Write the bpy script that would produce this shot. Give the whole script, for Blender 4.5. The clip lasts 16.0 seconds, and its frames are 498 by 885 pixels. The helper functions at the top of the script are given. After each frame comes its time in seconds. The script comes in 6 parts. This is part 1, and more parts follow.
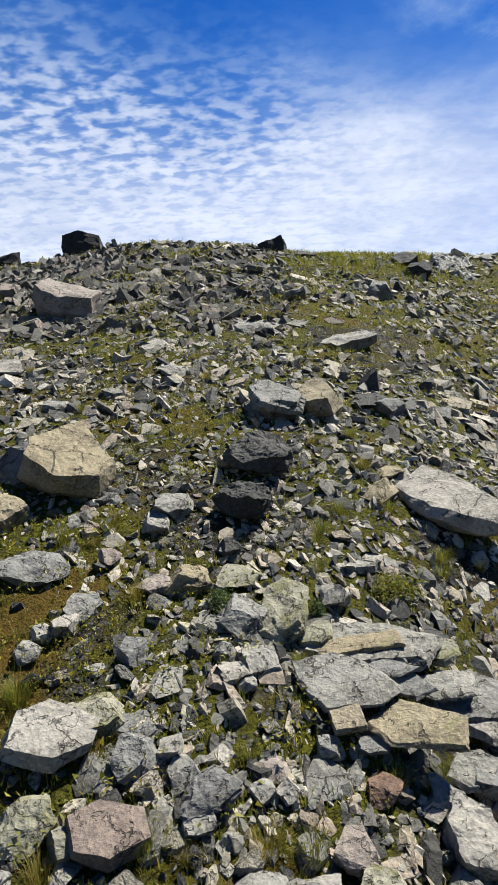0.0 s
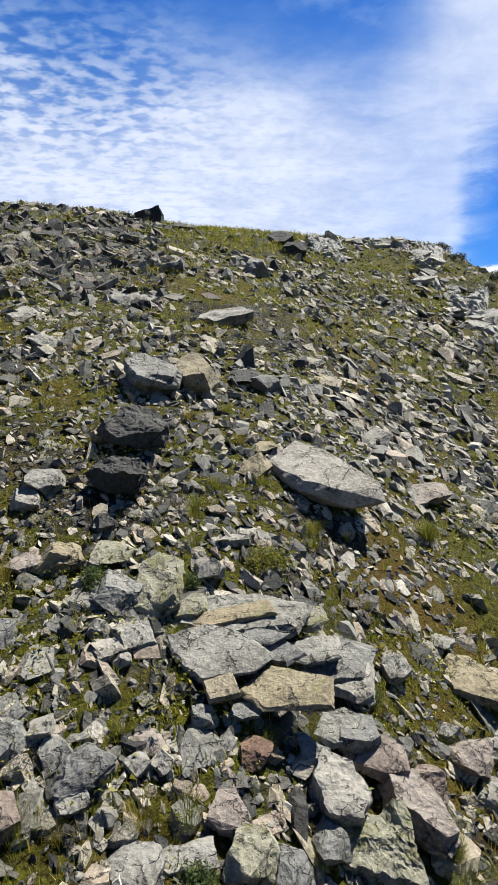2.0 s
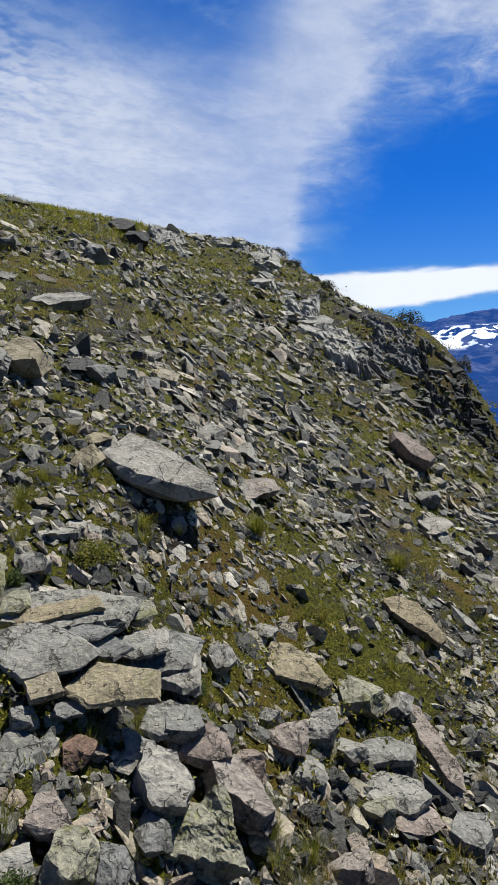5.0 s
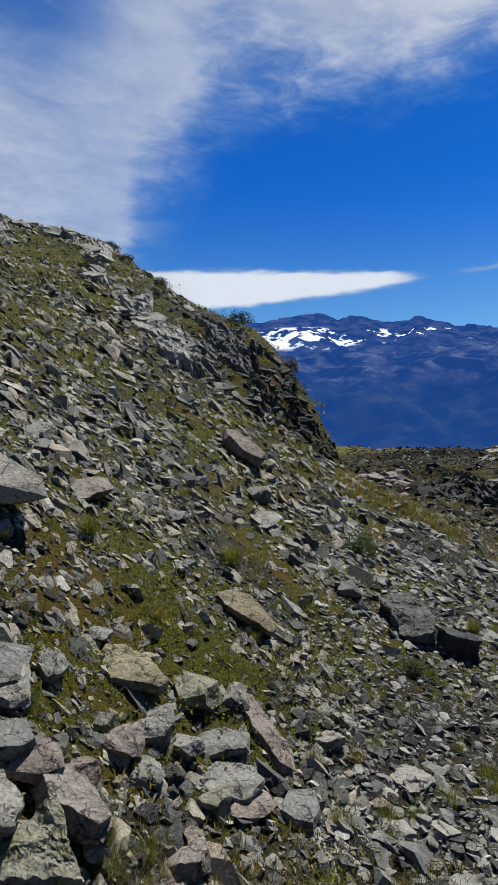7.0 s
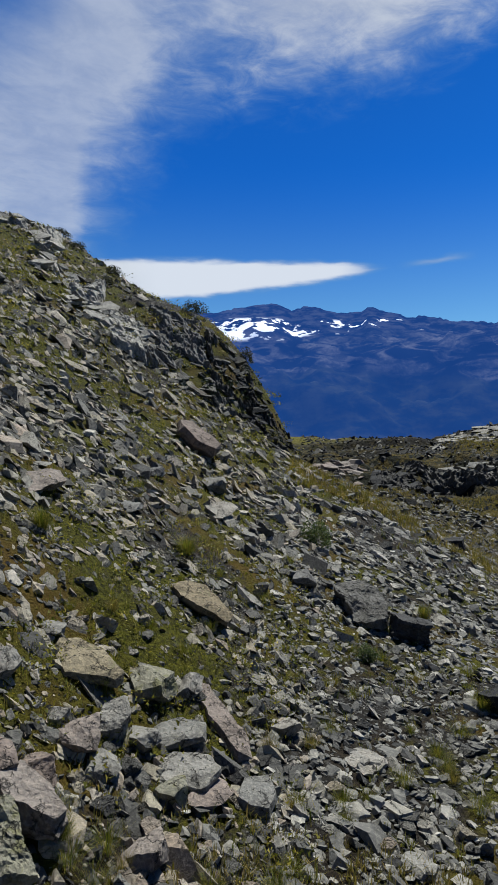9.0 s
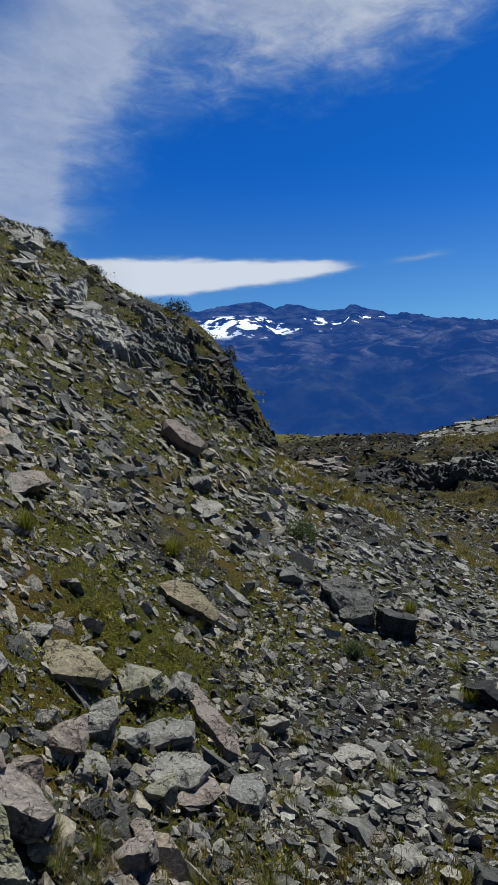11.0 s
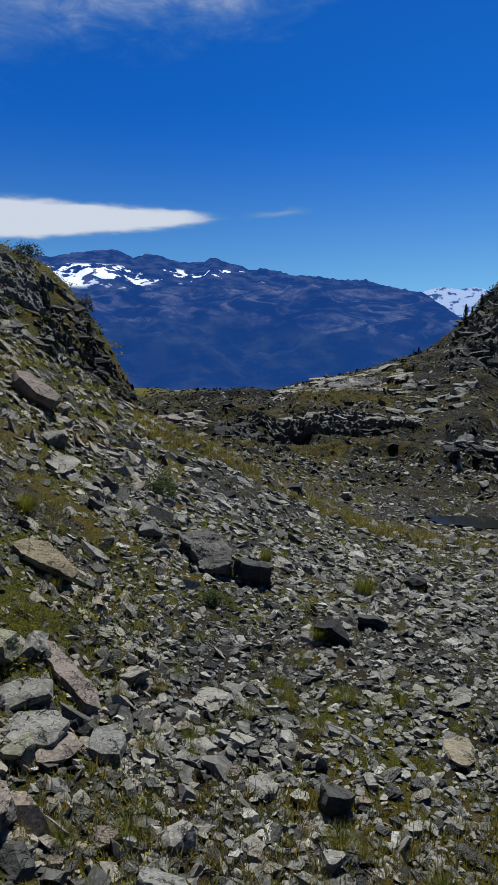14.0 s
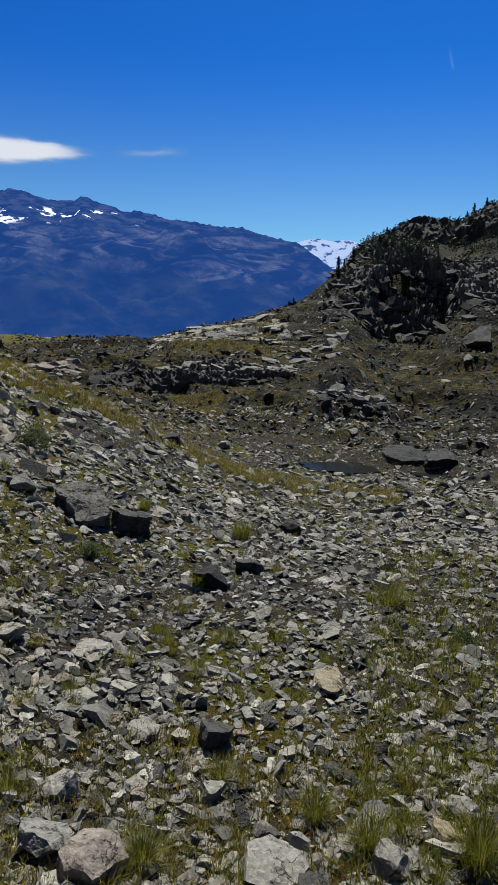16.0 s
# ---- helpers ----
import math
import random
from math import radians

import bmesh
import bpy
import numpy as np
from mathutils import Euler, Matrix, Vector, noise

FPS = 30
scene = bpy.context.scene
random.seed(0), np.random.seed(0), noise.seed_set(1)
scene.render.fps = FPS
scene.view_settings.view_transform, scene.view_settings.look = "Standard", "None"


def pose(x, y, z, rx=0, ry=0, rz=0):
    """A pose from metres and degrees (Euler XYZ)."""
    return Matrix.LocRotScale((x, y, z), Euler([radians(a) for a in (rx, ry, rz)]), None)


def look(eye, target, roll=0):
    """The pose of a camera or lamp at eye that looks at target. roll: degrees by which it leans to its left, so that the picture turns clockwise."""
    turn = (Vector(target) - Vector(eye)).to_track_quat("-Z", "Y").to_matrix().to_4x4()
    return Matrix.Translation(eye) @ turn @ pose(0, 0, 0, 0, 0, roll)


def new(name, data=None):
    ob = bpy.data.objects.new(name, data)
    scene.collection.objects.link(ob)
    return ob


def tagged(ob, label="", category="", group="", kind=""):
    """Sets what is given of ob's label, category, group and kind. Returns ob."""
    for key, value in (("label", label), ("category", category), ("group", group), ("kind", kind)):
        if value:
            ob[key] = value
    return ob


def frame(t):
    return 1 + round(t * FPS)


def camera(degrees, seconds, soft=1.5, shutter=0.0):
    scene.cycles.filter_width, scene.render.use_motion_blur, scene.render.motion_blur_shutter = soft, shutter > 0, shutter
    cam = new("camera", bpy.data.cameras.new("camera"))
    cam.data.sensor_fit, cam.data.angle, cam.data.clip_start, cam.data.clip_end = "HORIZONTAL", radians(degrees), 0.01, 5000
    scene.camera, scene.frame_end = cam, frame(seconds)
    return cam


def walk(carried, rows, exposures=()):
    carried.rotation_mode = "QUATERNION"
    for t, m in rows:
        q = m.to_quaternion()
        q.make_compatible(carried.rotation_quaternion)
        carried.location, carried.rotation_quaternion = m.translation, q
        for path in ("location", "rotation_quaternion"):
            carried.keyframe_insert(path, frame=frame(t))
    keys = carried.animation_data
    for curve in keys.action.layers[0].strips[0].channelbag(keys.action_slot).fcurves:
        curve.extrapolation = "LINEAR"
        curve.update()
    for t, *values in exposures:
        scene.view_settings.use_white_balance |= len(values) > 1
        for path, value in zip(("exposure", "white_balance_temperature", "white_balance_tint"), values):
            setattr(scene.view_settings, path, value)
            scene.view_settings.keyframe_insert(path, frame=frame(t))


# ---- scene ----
import itertools

cam = camera(41.82, 16.0)
PATH = [
    (0, pose(0.000, 0.000, 1.600, 91.091, 3.244, 0.062)),
    (0.5, pose(0.000, 0.000, 1.600, 90.915, 3.290, -2.384)),
    (1, pose(0.000, 0.000, 1.600, 90.360, 3.171, -3.369)),
    (1.5, pose(0.000, 0.000, 1.600, 88.785, 3.225, -5.820)),
    (2, pose(0.000, 0.000, 1.600, 88.334, 2.777, -10.784)),
    (2.5, pose(0.000, 0.000, 1.600, 87.857, 3.067, -13.445)),
    (3, pose(0.000, 0.000, 1.600, 87.529, 2.769, -15.096)),
    (3.2, pose(0.000, 0.000, 1.600, 87.436, 2.806, -15.128)),
    (5.3, pose(0.000, 0.000, 1.600, 87.326, -0.030, -27.818)),
    (5.5, pose(0.000, 0.000, 1.600, 87.253, -0.274, -29.550)),
    (6, pose(0.000, 0.000, 1.600, 87.315, -1.160, -32.672)),
    (6.5, pose(0.000, 0.000, 1.600, 86.994, 2.524, -36.859)),
    (7, pose(0.000, 0.000, 1.600, 87.161, -0.058, -39.593)),
    (7.5, pose(0.000, 0.000, 1.600, 87.250, 0.103, -42.309)),
    (8, pose(0.000, 0.000, 1.600, 86.673, 0.143, -43.113)),
    (8.5, pose(0.000, 0.000, 1.600, 86.396, 0.335, -43.302)),
    (9, pose(0.000, 0.000, 1.600, 86.332, 0.000, -43.555)),
    (11.3, pose(0.000, 0.000, 1.600, 86.330, 0.699, -45.144)),
    (11.5, pose(0.000, 0.000, 1.600, 87.067, -0.065, -45.968)),
    (12, pose(0.000, 0.000, 1.600, 86.804, -0.653, -47.838)),
    (12.5, pose(0.000, 0.000, 1.600, 88.658, 0.231, -47.711)),
    (13, pose(0.000, 0.000, 1.600, 86.735, 0.524, -50.398)),
    (13.5, pose(0.000, 0.000, 1.600, 84.799, -0.151, -54.255)),
    (14, pose(0.000, 0.000, 1.600, 82.147, -0.635, -57.137)),
    (14.5, pose(0.000, 0.000, 1.600, 80.348, -0.412, -59.127)),
    (15, pose(0.000, 0.000, 1.600, 78.709, -0.258, -63.205)),
    (15.5, pose(0.000, 0.000, 1.600, 77.709, -0.616, -66.045)),
    (16, pose(0.000, 0.000, 1.600, 77.959, -1.987, -67.773)),
]
EXPOSURES = [(0, 1.41, 6250, 8), (3, 1.43, 6250, 8), (5.5, 0.92, 6050, 8), (9, 0.66, 5950, 7), (13, 0.45, 5800, 7), (14.5, 0.58, 5950, 7), (16, 0.72, 6150, 8)]
walk(cam, PATH, EXPOSURES)

# ---- light ----
SUN_AZ, SUN_EL = 66.0, 60.0


def way(az, el=0.0):
    a, e = radians(az), radians(el)
    return Vector((math.sin(a) * math.cos(e), math.cos(a) * math.cos(e), math.sin(e)))


sun = new("sun", bpy.data.lights.new("sun", "SUN"))
sun.data.energy, sun.data.angle, sun.data.color = 5.0, radians(0.5), (1.0, 0.96, 0.89)
sun.matrix_world = look(way(SUN_AZ, SUN_EL) * 100, (0, 0, 0))


class Nodes:
    """Shortcuts for building node trees."""

    def __init__(self, tree):
        self.t = tree
        tree.nodes.clear()

    def add(self, kind, **kw):
        n = self.t.nodes.new(kind)
        for k, v in kw.items():
            if k == "operation":
                n.operation = v
            elif k == "data_type":
                n.data_type = v
            elif k == "blend_type":
                n.blend_type = v
            elif k == "noise_dimensions":
                n.noise_dimensions = v
            elif k == "feature":
                n.feature = v
            elif k == "sky_type":
                n.sky_type = v
        return n

    def put(self, socket, value):
        if isinstance(value, bpy.types.NodeSocket):
            self.t.links.new(value, socket)
        elif isinstance(value, (tuple, list)) and len(value) == 3 and socket.type == "RGBA":
            socket.default_value = (*value, 1)
        else:
            socket.default_value = value

    def math(self, op, a, b=0.0, c=0.0):
        n = self.add("ShaderNodeMath", operation=op)
        self.put(n.inputs[0], a), self.put(n.inputs[1], b), self.put(n.inputs[2], c)
        return n.outputs[0]

    def step(self, v, lo, hi, a=0.0, b=1.0):
        n = self.add("ShaderNodeMapRange")
        n.interpolation_type = "SMOOTHSTEP"
        for i, x in enumerate((v, lo, hi, a, b)):
            self.put(n.inputs[i], x)
        return n.outputs[0]

    def mix(self, f, a, b, how="MIX"):
        n = self.add("ShaderNodeMix", data_type="RGBA", blend_type=how)
        self.put(n.inputs[0], f), self.put(n.inputs[6], a), self.put(n.inputs[7], b)
        return n.outputs[2]

    def noise(self, v, scale, detail=4.0, rough=0.55, distort=0.0):
        n = self.add("ShaderNodeTexNoise")
        if v is not None:
            self.put(n.inputs["Vector"], v)
        n.inputs["Scale"].default_value, n.inputs["Detail"].default_value = scale, detail
        n.inputs["Roughness"].default_value, n.inputs["Distortion"].default_value = rough, distort
        return n.outputs[0]

    def voronoi(self, v, scale, out="Distance", feature="F1"):
        n = self.add("ShaderNodeTexVoronoi", feature=feature)
        self.put(n.inputs["Vector"], v)
        n.inputs["Scale"].default_value = scale
        return n.outputs[out]

    def xyz(self, x, y, z):
        n = self.add("ShaderNodeCombineXYZ")
        self.put(n.inputs[0], x), self.put(n.inputs[1], y), self.put(n.inputs[2], z)
        return n.outputs[0]

    def scaled(self, v, s):
        n = self.add("ShaderNodeVectorMath", operation="MULTIPLY")
        self.put(n.inputs[0], v)
        n.inputs[1].default_value = s
        return n.outputs[0]

    def line(self, f, stops, scale):
        """A value that follows straight stretches between the stops, times scale."""
        n = self.add("ShaderNodeFloatCurve")
        c = n.mapping.curves[0]
        n.mapping.use_clip = False
        while len(c.points) < len(stops):
            c.points.new(0.5, 0.5)
        for p, (x, y) in zip(c.points, stops):
            p.location, p.handle_type = (x, y), "VECTOR"
        n.mapping.update()
        self.put(n.inputs["Value"], f)
        return self.math("MULTIPLY", n.outputs[0], scale)

    def ramp(self, f, stops):
        n = self.add("ShaderNodeValToRGB")
        el = n.color_ramp.elements
        while len(el) < len(stops):
            el.new(0.5)
        for e, (p, c) in zip(el, stops):
            e.position, e.color = p, (*c, 1)
        self.put(n.inputs[0], f)
        return n.outputs[0]


def sky_world():
    """Clear alpine sky with a dappled high cloud sheet, wisps and one lens-shaped cloud."""
    world = bpy.data.worlds.new("sky")
    world.use_nodes = True
    scene.world = world
    k = Nodes(world.node_tree)
    out, bg = k.add("ShaderNodeOutputWorld"), k.add("ShaderNodeBackground")
    k.put(out.inputs[0], bg.outputs[0])
    sky = k.add("ShaderNodeTexSky", sky_type="NISHITA")
    sky.sun_disc, sky.sun_elevation, sky.sun_rotation = False, radians(SUN_EL), radians(SUN_AZ)
    sky.altitude, sky.air_density, sky.dust_density, sky.ozone_density = 2300, 1.0, 0.2, 2.5
    co = k.add("ShaderNodeTexCoord").outputs["Generated"]
    sep = k.add("ShaderNodeSeparateXYZ")
    k.put(sep.inputs[0], co)
    x, y, z = sep.outputs
    az = k.math("MULTIPLY", k.math("ARCTAN2", x, y), 57.2958)
    el = k.math("MULTIPLY", k.math("ARCSINE", z), 57.2958)
    flat = k.math("ADD", k.math("ABSOLUTE", z), 0.12)
    sheet = k.xyz(k.math("DIVIDE", x, flat), k.math("DIVIDE", y, flat), 0.0)
    big = k.noise(sheet, 0.9, 5, 0.6, 0.4)
    # the sheet over the hillside: clear below one line and above another
    turn = k.math("DIVIDE", k.math("ADD", az, 60.0), 140.0)
    low = k.line(turn, [((a + 60) / 140, e / 50) for a, e in ((24, 0), (28, 6), (30, 15), (33, 18.5), (35, 21.5), (37, 24.5), (41, 25.3), (48, 25.3), (55, 26.2), (62, 28.3), (68, 31), (76, 37))], 50)
    high = k.line(turn, [((a + 60) / 140, e / 50) for a, e in ((-58, 46), (-22, 38), (-6, 32.5), (2.4, 30.2), (12, 28.8), (18, 27.8), (23, 27.8), (27, 31), (31, 36), (36, 43), (44, 48))], 50)
    soft = k.math("MULTIPLY", k.math("SUBTRACT", big, 0.5), 8.0)
    streak = k.noise(k.scaled(sheet, (1.0, 1.5, 1.0)), 2.4, 8, 0.62, 0.35)
    soft = k.math("ADD", soft, k.math("MULTIPLY", k.math("SUBTRACT", streak, 0.5), 6.0))
    wisp = k.noise(k.xyz(k.math("MULTIPLY", az, 0.09), k.math("MULTIPLY", el, 0.22), 7.0), 2.6, 7, 0.62, 0.5)
    rim = k.math("ADD", k.math("MULTIPLY", soft, 0.8), k.math("MULTIPLY", k.math("SUBTRACT", wisp, 0.5), k.step(az, 40, 48, 11.0, 7.0)))
    under = k.step(k.math("ADD", k.math("SUBTRACT", el, low), rim), k.step(az, 38, 47, -7.0, -3.5), k.step(az, 38, 47, 8.0, 4.5))
    above = k.step(k.math("ADD", k.math("SUBTRACT", high, el), soft), -6.0, 6.0, 0.1, 1.0)
    bank = k.math("MULTIPLY", k.math("MULTIPLY", under, above), k.step(az, -75, -50))
    bank = k.math("MULTIPLY", bank, k.step(k.math("ADD", streak, k.step(az, 42, 20, 0.0, 0.3)), 0.28, 0.62, k.math("ADD", k.step(az, 18, 30, 0.62, 0.5), k.step(az, 36, 46, 0.0, 0.28)), k.math("SUBTRACT", k.step(az, 22, 40, 0.78, 0.86), k.math("MULTIPLY", k.step(az, 14, 28), k.step(az, 44, 36, 0.0, 0.15)))))
    cells = k.noise(k.scaled(sheet, (0.8, 1.15, 1.0)), 25, 2.5, 0.5, 0.2)
    dapple = k.math("MULTIPLY", k.step(k.math("ADD", az, soft), 14, -1), k.step(el, 19, 29))
    puffs = k.math("MULTIPLY", k.step(cells, 0.34, 0.66, 0.36, 0.9), k.step(el, 38, 25, 0.5, 1.0))
    bank = k.math("MULTIPLY", bank, k.math("ADD", k.math("MULTIPLY", puffs, dapple), k.math("SUBTRACT", 1.0, dapple)))
    bank = k.math("MULTIPLY", bank, k.math("SUBTRACT", 1.0, k.math("MULTIPLY", k.step(cells, 0.55, 0.35), k.step(az, 34, -5, 0.02, 0.14))))
    upper = k.math("MULTIPLY", k.math("MULTIPLY", k.step(el, 17, 30), k.step(az, 4, 22)), k.math("MULTIPLY", k.step(az, 40, 28), k.step(streak, 0.36, 0.7, 0.06, 0.45)))
    # lens-shaped cloud, flat and long
    fine = k.noise(k.xyz(k.math("MULTIPLY", az, 0.12), k.math("MULTIPLY", el, 0.5), 3.0), 3.0, 4, 0.5)
    ln = k.math("ADD", el, k.math("MULTIPLY", k.math("SUBTRACT", fine, 0.5), 0.7))
    half = k.line(turn, [((a + 60) / 140, e / 5) for a, e in ((28, 1.9), (40, 1.6), (47, 1.1), (52, 0.75), (56.8, -0.2), (58, -1.0))], 5)
    middle = k.math("SUBTRACT", 11.15, k.math("MULTIPLY", k.math("SUBTRACT", 55.0, az), 0.045))
    off = k.math("ABSOLUTE", k.math("SUBTRACT", ln, middle))
    lens = k.math("MULTIPLY", k.step(k.math("SUBTRACT", off, half), 0.22, -0.5), k.step(az, 57, 51, 0.0, 1.0))
    small = k.math("MULTIPLY", k.step(k.math("ABSOLUTE", k.math("SUBTRACT", ln, k.math("ADD", 11.5, k.math("MULTIPLY", k.math("SUBTRACT", az, 59.0), 0.1)))), 0.5, 0.0), k.math("MULTIPLY", k.step(az, 55.8, 59), k.step(az, 63, 60)))
    trail = k.math("ABSOLUTE", k.math("SUBTRACT", az, k.math("ADD", 83.12, k.math("MULTIPLY", k.math("SUBTRACT", el, 17.61), -0.3071))))
    trail = k.math("MULTIPLY", k.step(trail, 0.2, 0.0), k.math("MULTIPLY", k.step(el, 17.41, 17.91), k.step(el, 19.47, 18.07, 0.0, 0.22)))
    bank = k.math("MAXIMUM", bank, trail)
    cover = k.math("MAXIMUM", k.math("MAXIMUM", bank, upper), k.math("MAXIMUM", lens, k.math("MULTIPLY", small, 0.45)))
    cover = k.math("MULTIPLY", cover, k.step(z, -0.02, 0.02))
    hue = k.mix(k.step(el, 4, 20), (0.78, 1.22, 1.5), (0.16, 0.78, 1.72))
    tint = k.mix(1.0, sky.outputs[0], k.mix(k.step(el, 34, 58), hue, (0.11, 0.3, 0.6)), "MULTIPLY")
    tint = k.mix(1.0, tint, k.mix(k.math("MULTIPLY", k.step(az, 42, 88), k.step(az, 150, 100)), (1.0, 1.0, 1.0), (1.3, 1.24, 1.16)), "MULTIPLY")
    white = k.mix(k.math("MULTIPLY", lens, k.step(az, 30, 36)), k.mix(k.step(k.math("ADD", k.math("MULTIPLY", wisp, 0.5), k.math("MULTIPLY", streak, 0.5)), 0.36, 0.62), (9.0, 9.5, 10.7), (12.2, 12.3, 12.6)), (13.4, 13.6, 14.4))
    veil = k.mix(k.step(cover, 0.0, 0.85), (3.2, 6.0, 9.4), white)
    k.put(bg.inputs[0], k.mix(cover, tint, veil))
    bg.inputs[1].default_value = 0.034


sky_world()

# ---- materials ----


def material(name):
    m = bpy.data.materials.new(name)
    m.use_nodes = True
    k = Nodes(m.node_tree)
    out, b = k.add("ShaderNodeOutputMaterial"), k.add("ShaderNodeBsdfPrincipled")
    k.put(out.inputs[0], b.outputs[0])
    b.inputs["Specular IOR Level"].default_value = 0.3
    return m, k, b


def bump(k, b, height, strength, distance):
    n = k.add("ShaderNodeBump")
    n.inputs["Strength"].default_value, n.inputs["Distance"].default_value = strength, distance
    k.put(n.inputs["Height"], height)
    k.put(b.inputs["Normal"], n.outputs[0])


def rock_material(name, stops, lichen=0.25, by_island=True, grain=1.0, strata=0.0):
    """Weathered rock: base colour by piece, mottling, lichen spots and relief."""
    m, k, b = material(name)
    co = k.add("ShaderNodeTexCoord").outputs["Object"]
    rnd = k.add("ShaderNodeNewGeometry").outputs["Random Per Island"] if by_island else k.add("ShaderNodeObjectInfo").outputs["Random"]
    base = k.ramp(rnd, stops)
    wide = k.noise(co, 3.5 * grain, 5, 0.6)
    small = k.noise(co, 38 * grain, 4, 0.65)
    col = k.mix(k.step(wide, 0.35, 0.7), base, k.mix(1.0, base, (0.48, 0.47, 0.46), "MULTIPLY"))
    col = k.mix(k.step(small, 0.42, 0.68, 0, 0.6), col, k.mix(1.0, base, (1.6, 1.56, 1.46), "MULTIPLY"))
    spots = k.noise(co, 9 * grain, 6, 0.7, 0.5)
    col = k.mix(k.step(spots, 0.66 - 0.1 * lichen, 0.74 - 0.1 * lichen, 0, min(0.85, 0.3 + lichen)), col, (0.25, 0.245, 0.125))
    col = k.mix(k.step(k.noise(co, 14 * grain, 5, 0.7), 0.6, 0.72, 0, 0.55), col, (0.06, 0.058, 0.055))
    bent = k.add("ShaderNodeVectorMath", operation="ADD")
    k.put(bent.inputs[0], k.scaled(co, (1.0, 1.0, 2.2)))
    k.put(bent.inputs[1], k.xyz(k.math("MULTIPLY", wide, 0.5), k.math("MULTIPLY", small, 0.12), wide))
    crack = k.step(k.voronoi(bent.outputs[0], 3.2 * grain, "Distance", "DISTANCE_TO_EDGE"), 0.03, 0.004)
    crack = k.math("MULTIPLY", crack, k.step(spots, 0.42, 0.56))
    col = k.mix(k.math("MULTIPLY", crack, 0.8), col, (0.03, 0.028, 0.025))
    k.put(b.inputs["Base Color"], k.mix(1.0, col, (0.485, 0.468, 0.42), "MULTIPLY"))
    b.inputs["Roughness"].default_value = 0.9
    b.inputs["Specular IOR Level"].default_value = 0.25
    h = k.math("ADD", k.math("MULTIPLY", wide, 0.6), k.math("MULTIPLY", small, 0.35))
    if strata:
        h = k.math("ADD", h, k.math("MULTIPLY", k.noise(k.scaled(co, (1.5, 1.5, 16)), 2.2, 4, 0.6), strata))
    bump(k, b, k.math("SUBTRACT", h, k.math("MULTIPLY", crack, 0.35)), 0.95, 0.035 / grain)
    return m


GREYS = [(0.0, (0.06, 0.06, 0.06)), (0.28, (0.16, 0.158, 0.152)), (0.5, (0.33, 0.325, 0.31)), (0.7, (0.48, 0.44, 0.35)), (0.84, (0.45, 0.375, 0.315)), (1.0, (0.64, 0.62, 0.58))]
ROCK = rock_material("scree_rock", GREYS)
DARK = rock_material("dark_rock", [(0.0, (0.045, 0.045, 0.046)), (0.5, (0.09, 0.09, 0.088)), (1.0, (0.19, 0.18, 0.17))], 0.2, False)
GREY = rock_material("grey_rock", [(0.0, (0.204, 0.204, 0.211)), (0.5, (0.272, 0.272, 0.272)), (1.0, (0.354, 0.347, 0.326))], 0.3, False, 1.0, 0.35)
PALE = rock_material("pale_rock", [(0.0, (0.32, 0.313, 0.299)), (0.5, (0.381, 0.37, 0.354)), (1.0, (0.435, 0.411, 0.381))], 0.3, False)
TAN = rock_material("tan_rock", [(0.0, (0.34, 0.286, 0.197)), (0.5, (0.381, 0.333, 0.238)), (1.0, (0.354, 0.306, 0.245))], 0.8, False)
PINK = rock_material("pink_rock", [(0.0, (0.272, 0.218, 0.197)), (0.5, (0.333, 0.279, 0.258)), (1.0, (0.367, 0.326, 0.306))], 0.2, False)
LICHEN = rock_material("lichened_rock", [(0.0, (0.272, 0.265, 0.224)), (0.5, (0.326, 0.32, 0.258)), (1.0, (0.367, 0.354, 0.286))], 1.5, False)
RUST = rock_material("reddish_rock", [(0.0, (0.2, 0.12, 0.09)), (1.0, (0.24, 0.16, 0.125))], 0.05, False)
SLATE = rock_material("slate_rock", [(0.0, (0.07, 0.07, 0.073)), (1.0, (0.1, 0.1, 0.102))], 0.1, False, 1.0, 0.4)
BOULDER = rock_material("weathered_slate_rock", [(0.0, (0.15, 0.148, 0.146)), (1.0, (0.19, 0.187, 0.182))], 0.3, False, 1.3, 0.5)
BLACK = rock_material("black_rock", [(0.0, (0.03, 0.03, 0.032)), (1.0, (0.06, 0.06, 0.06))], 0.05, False)


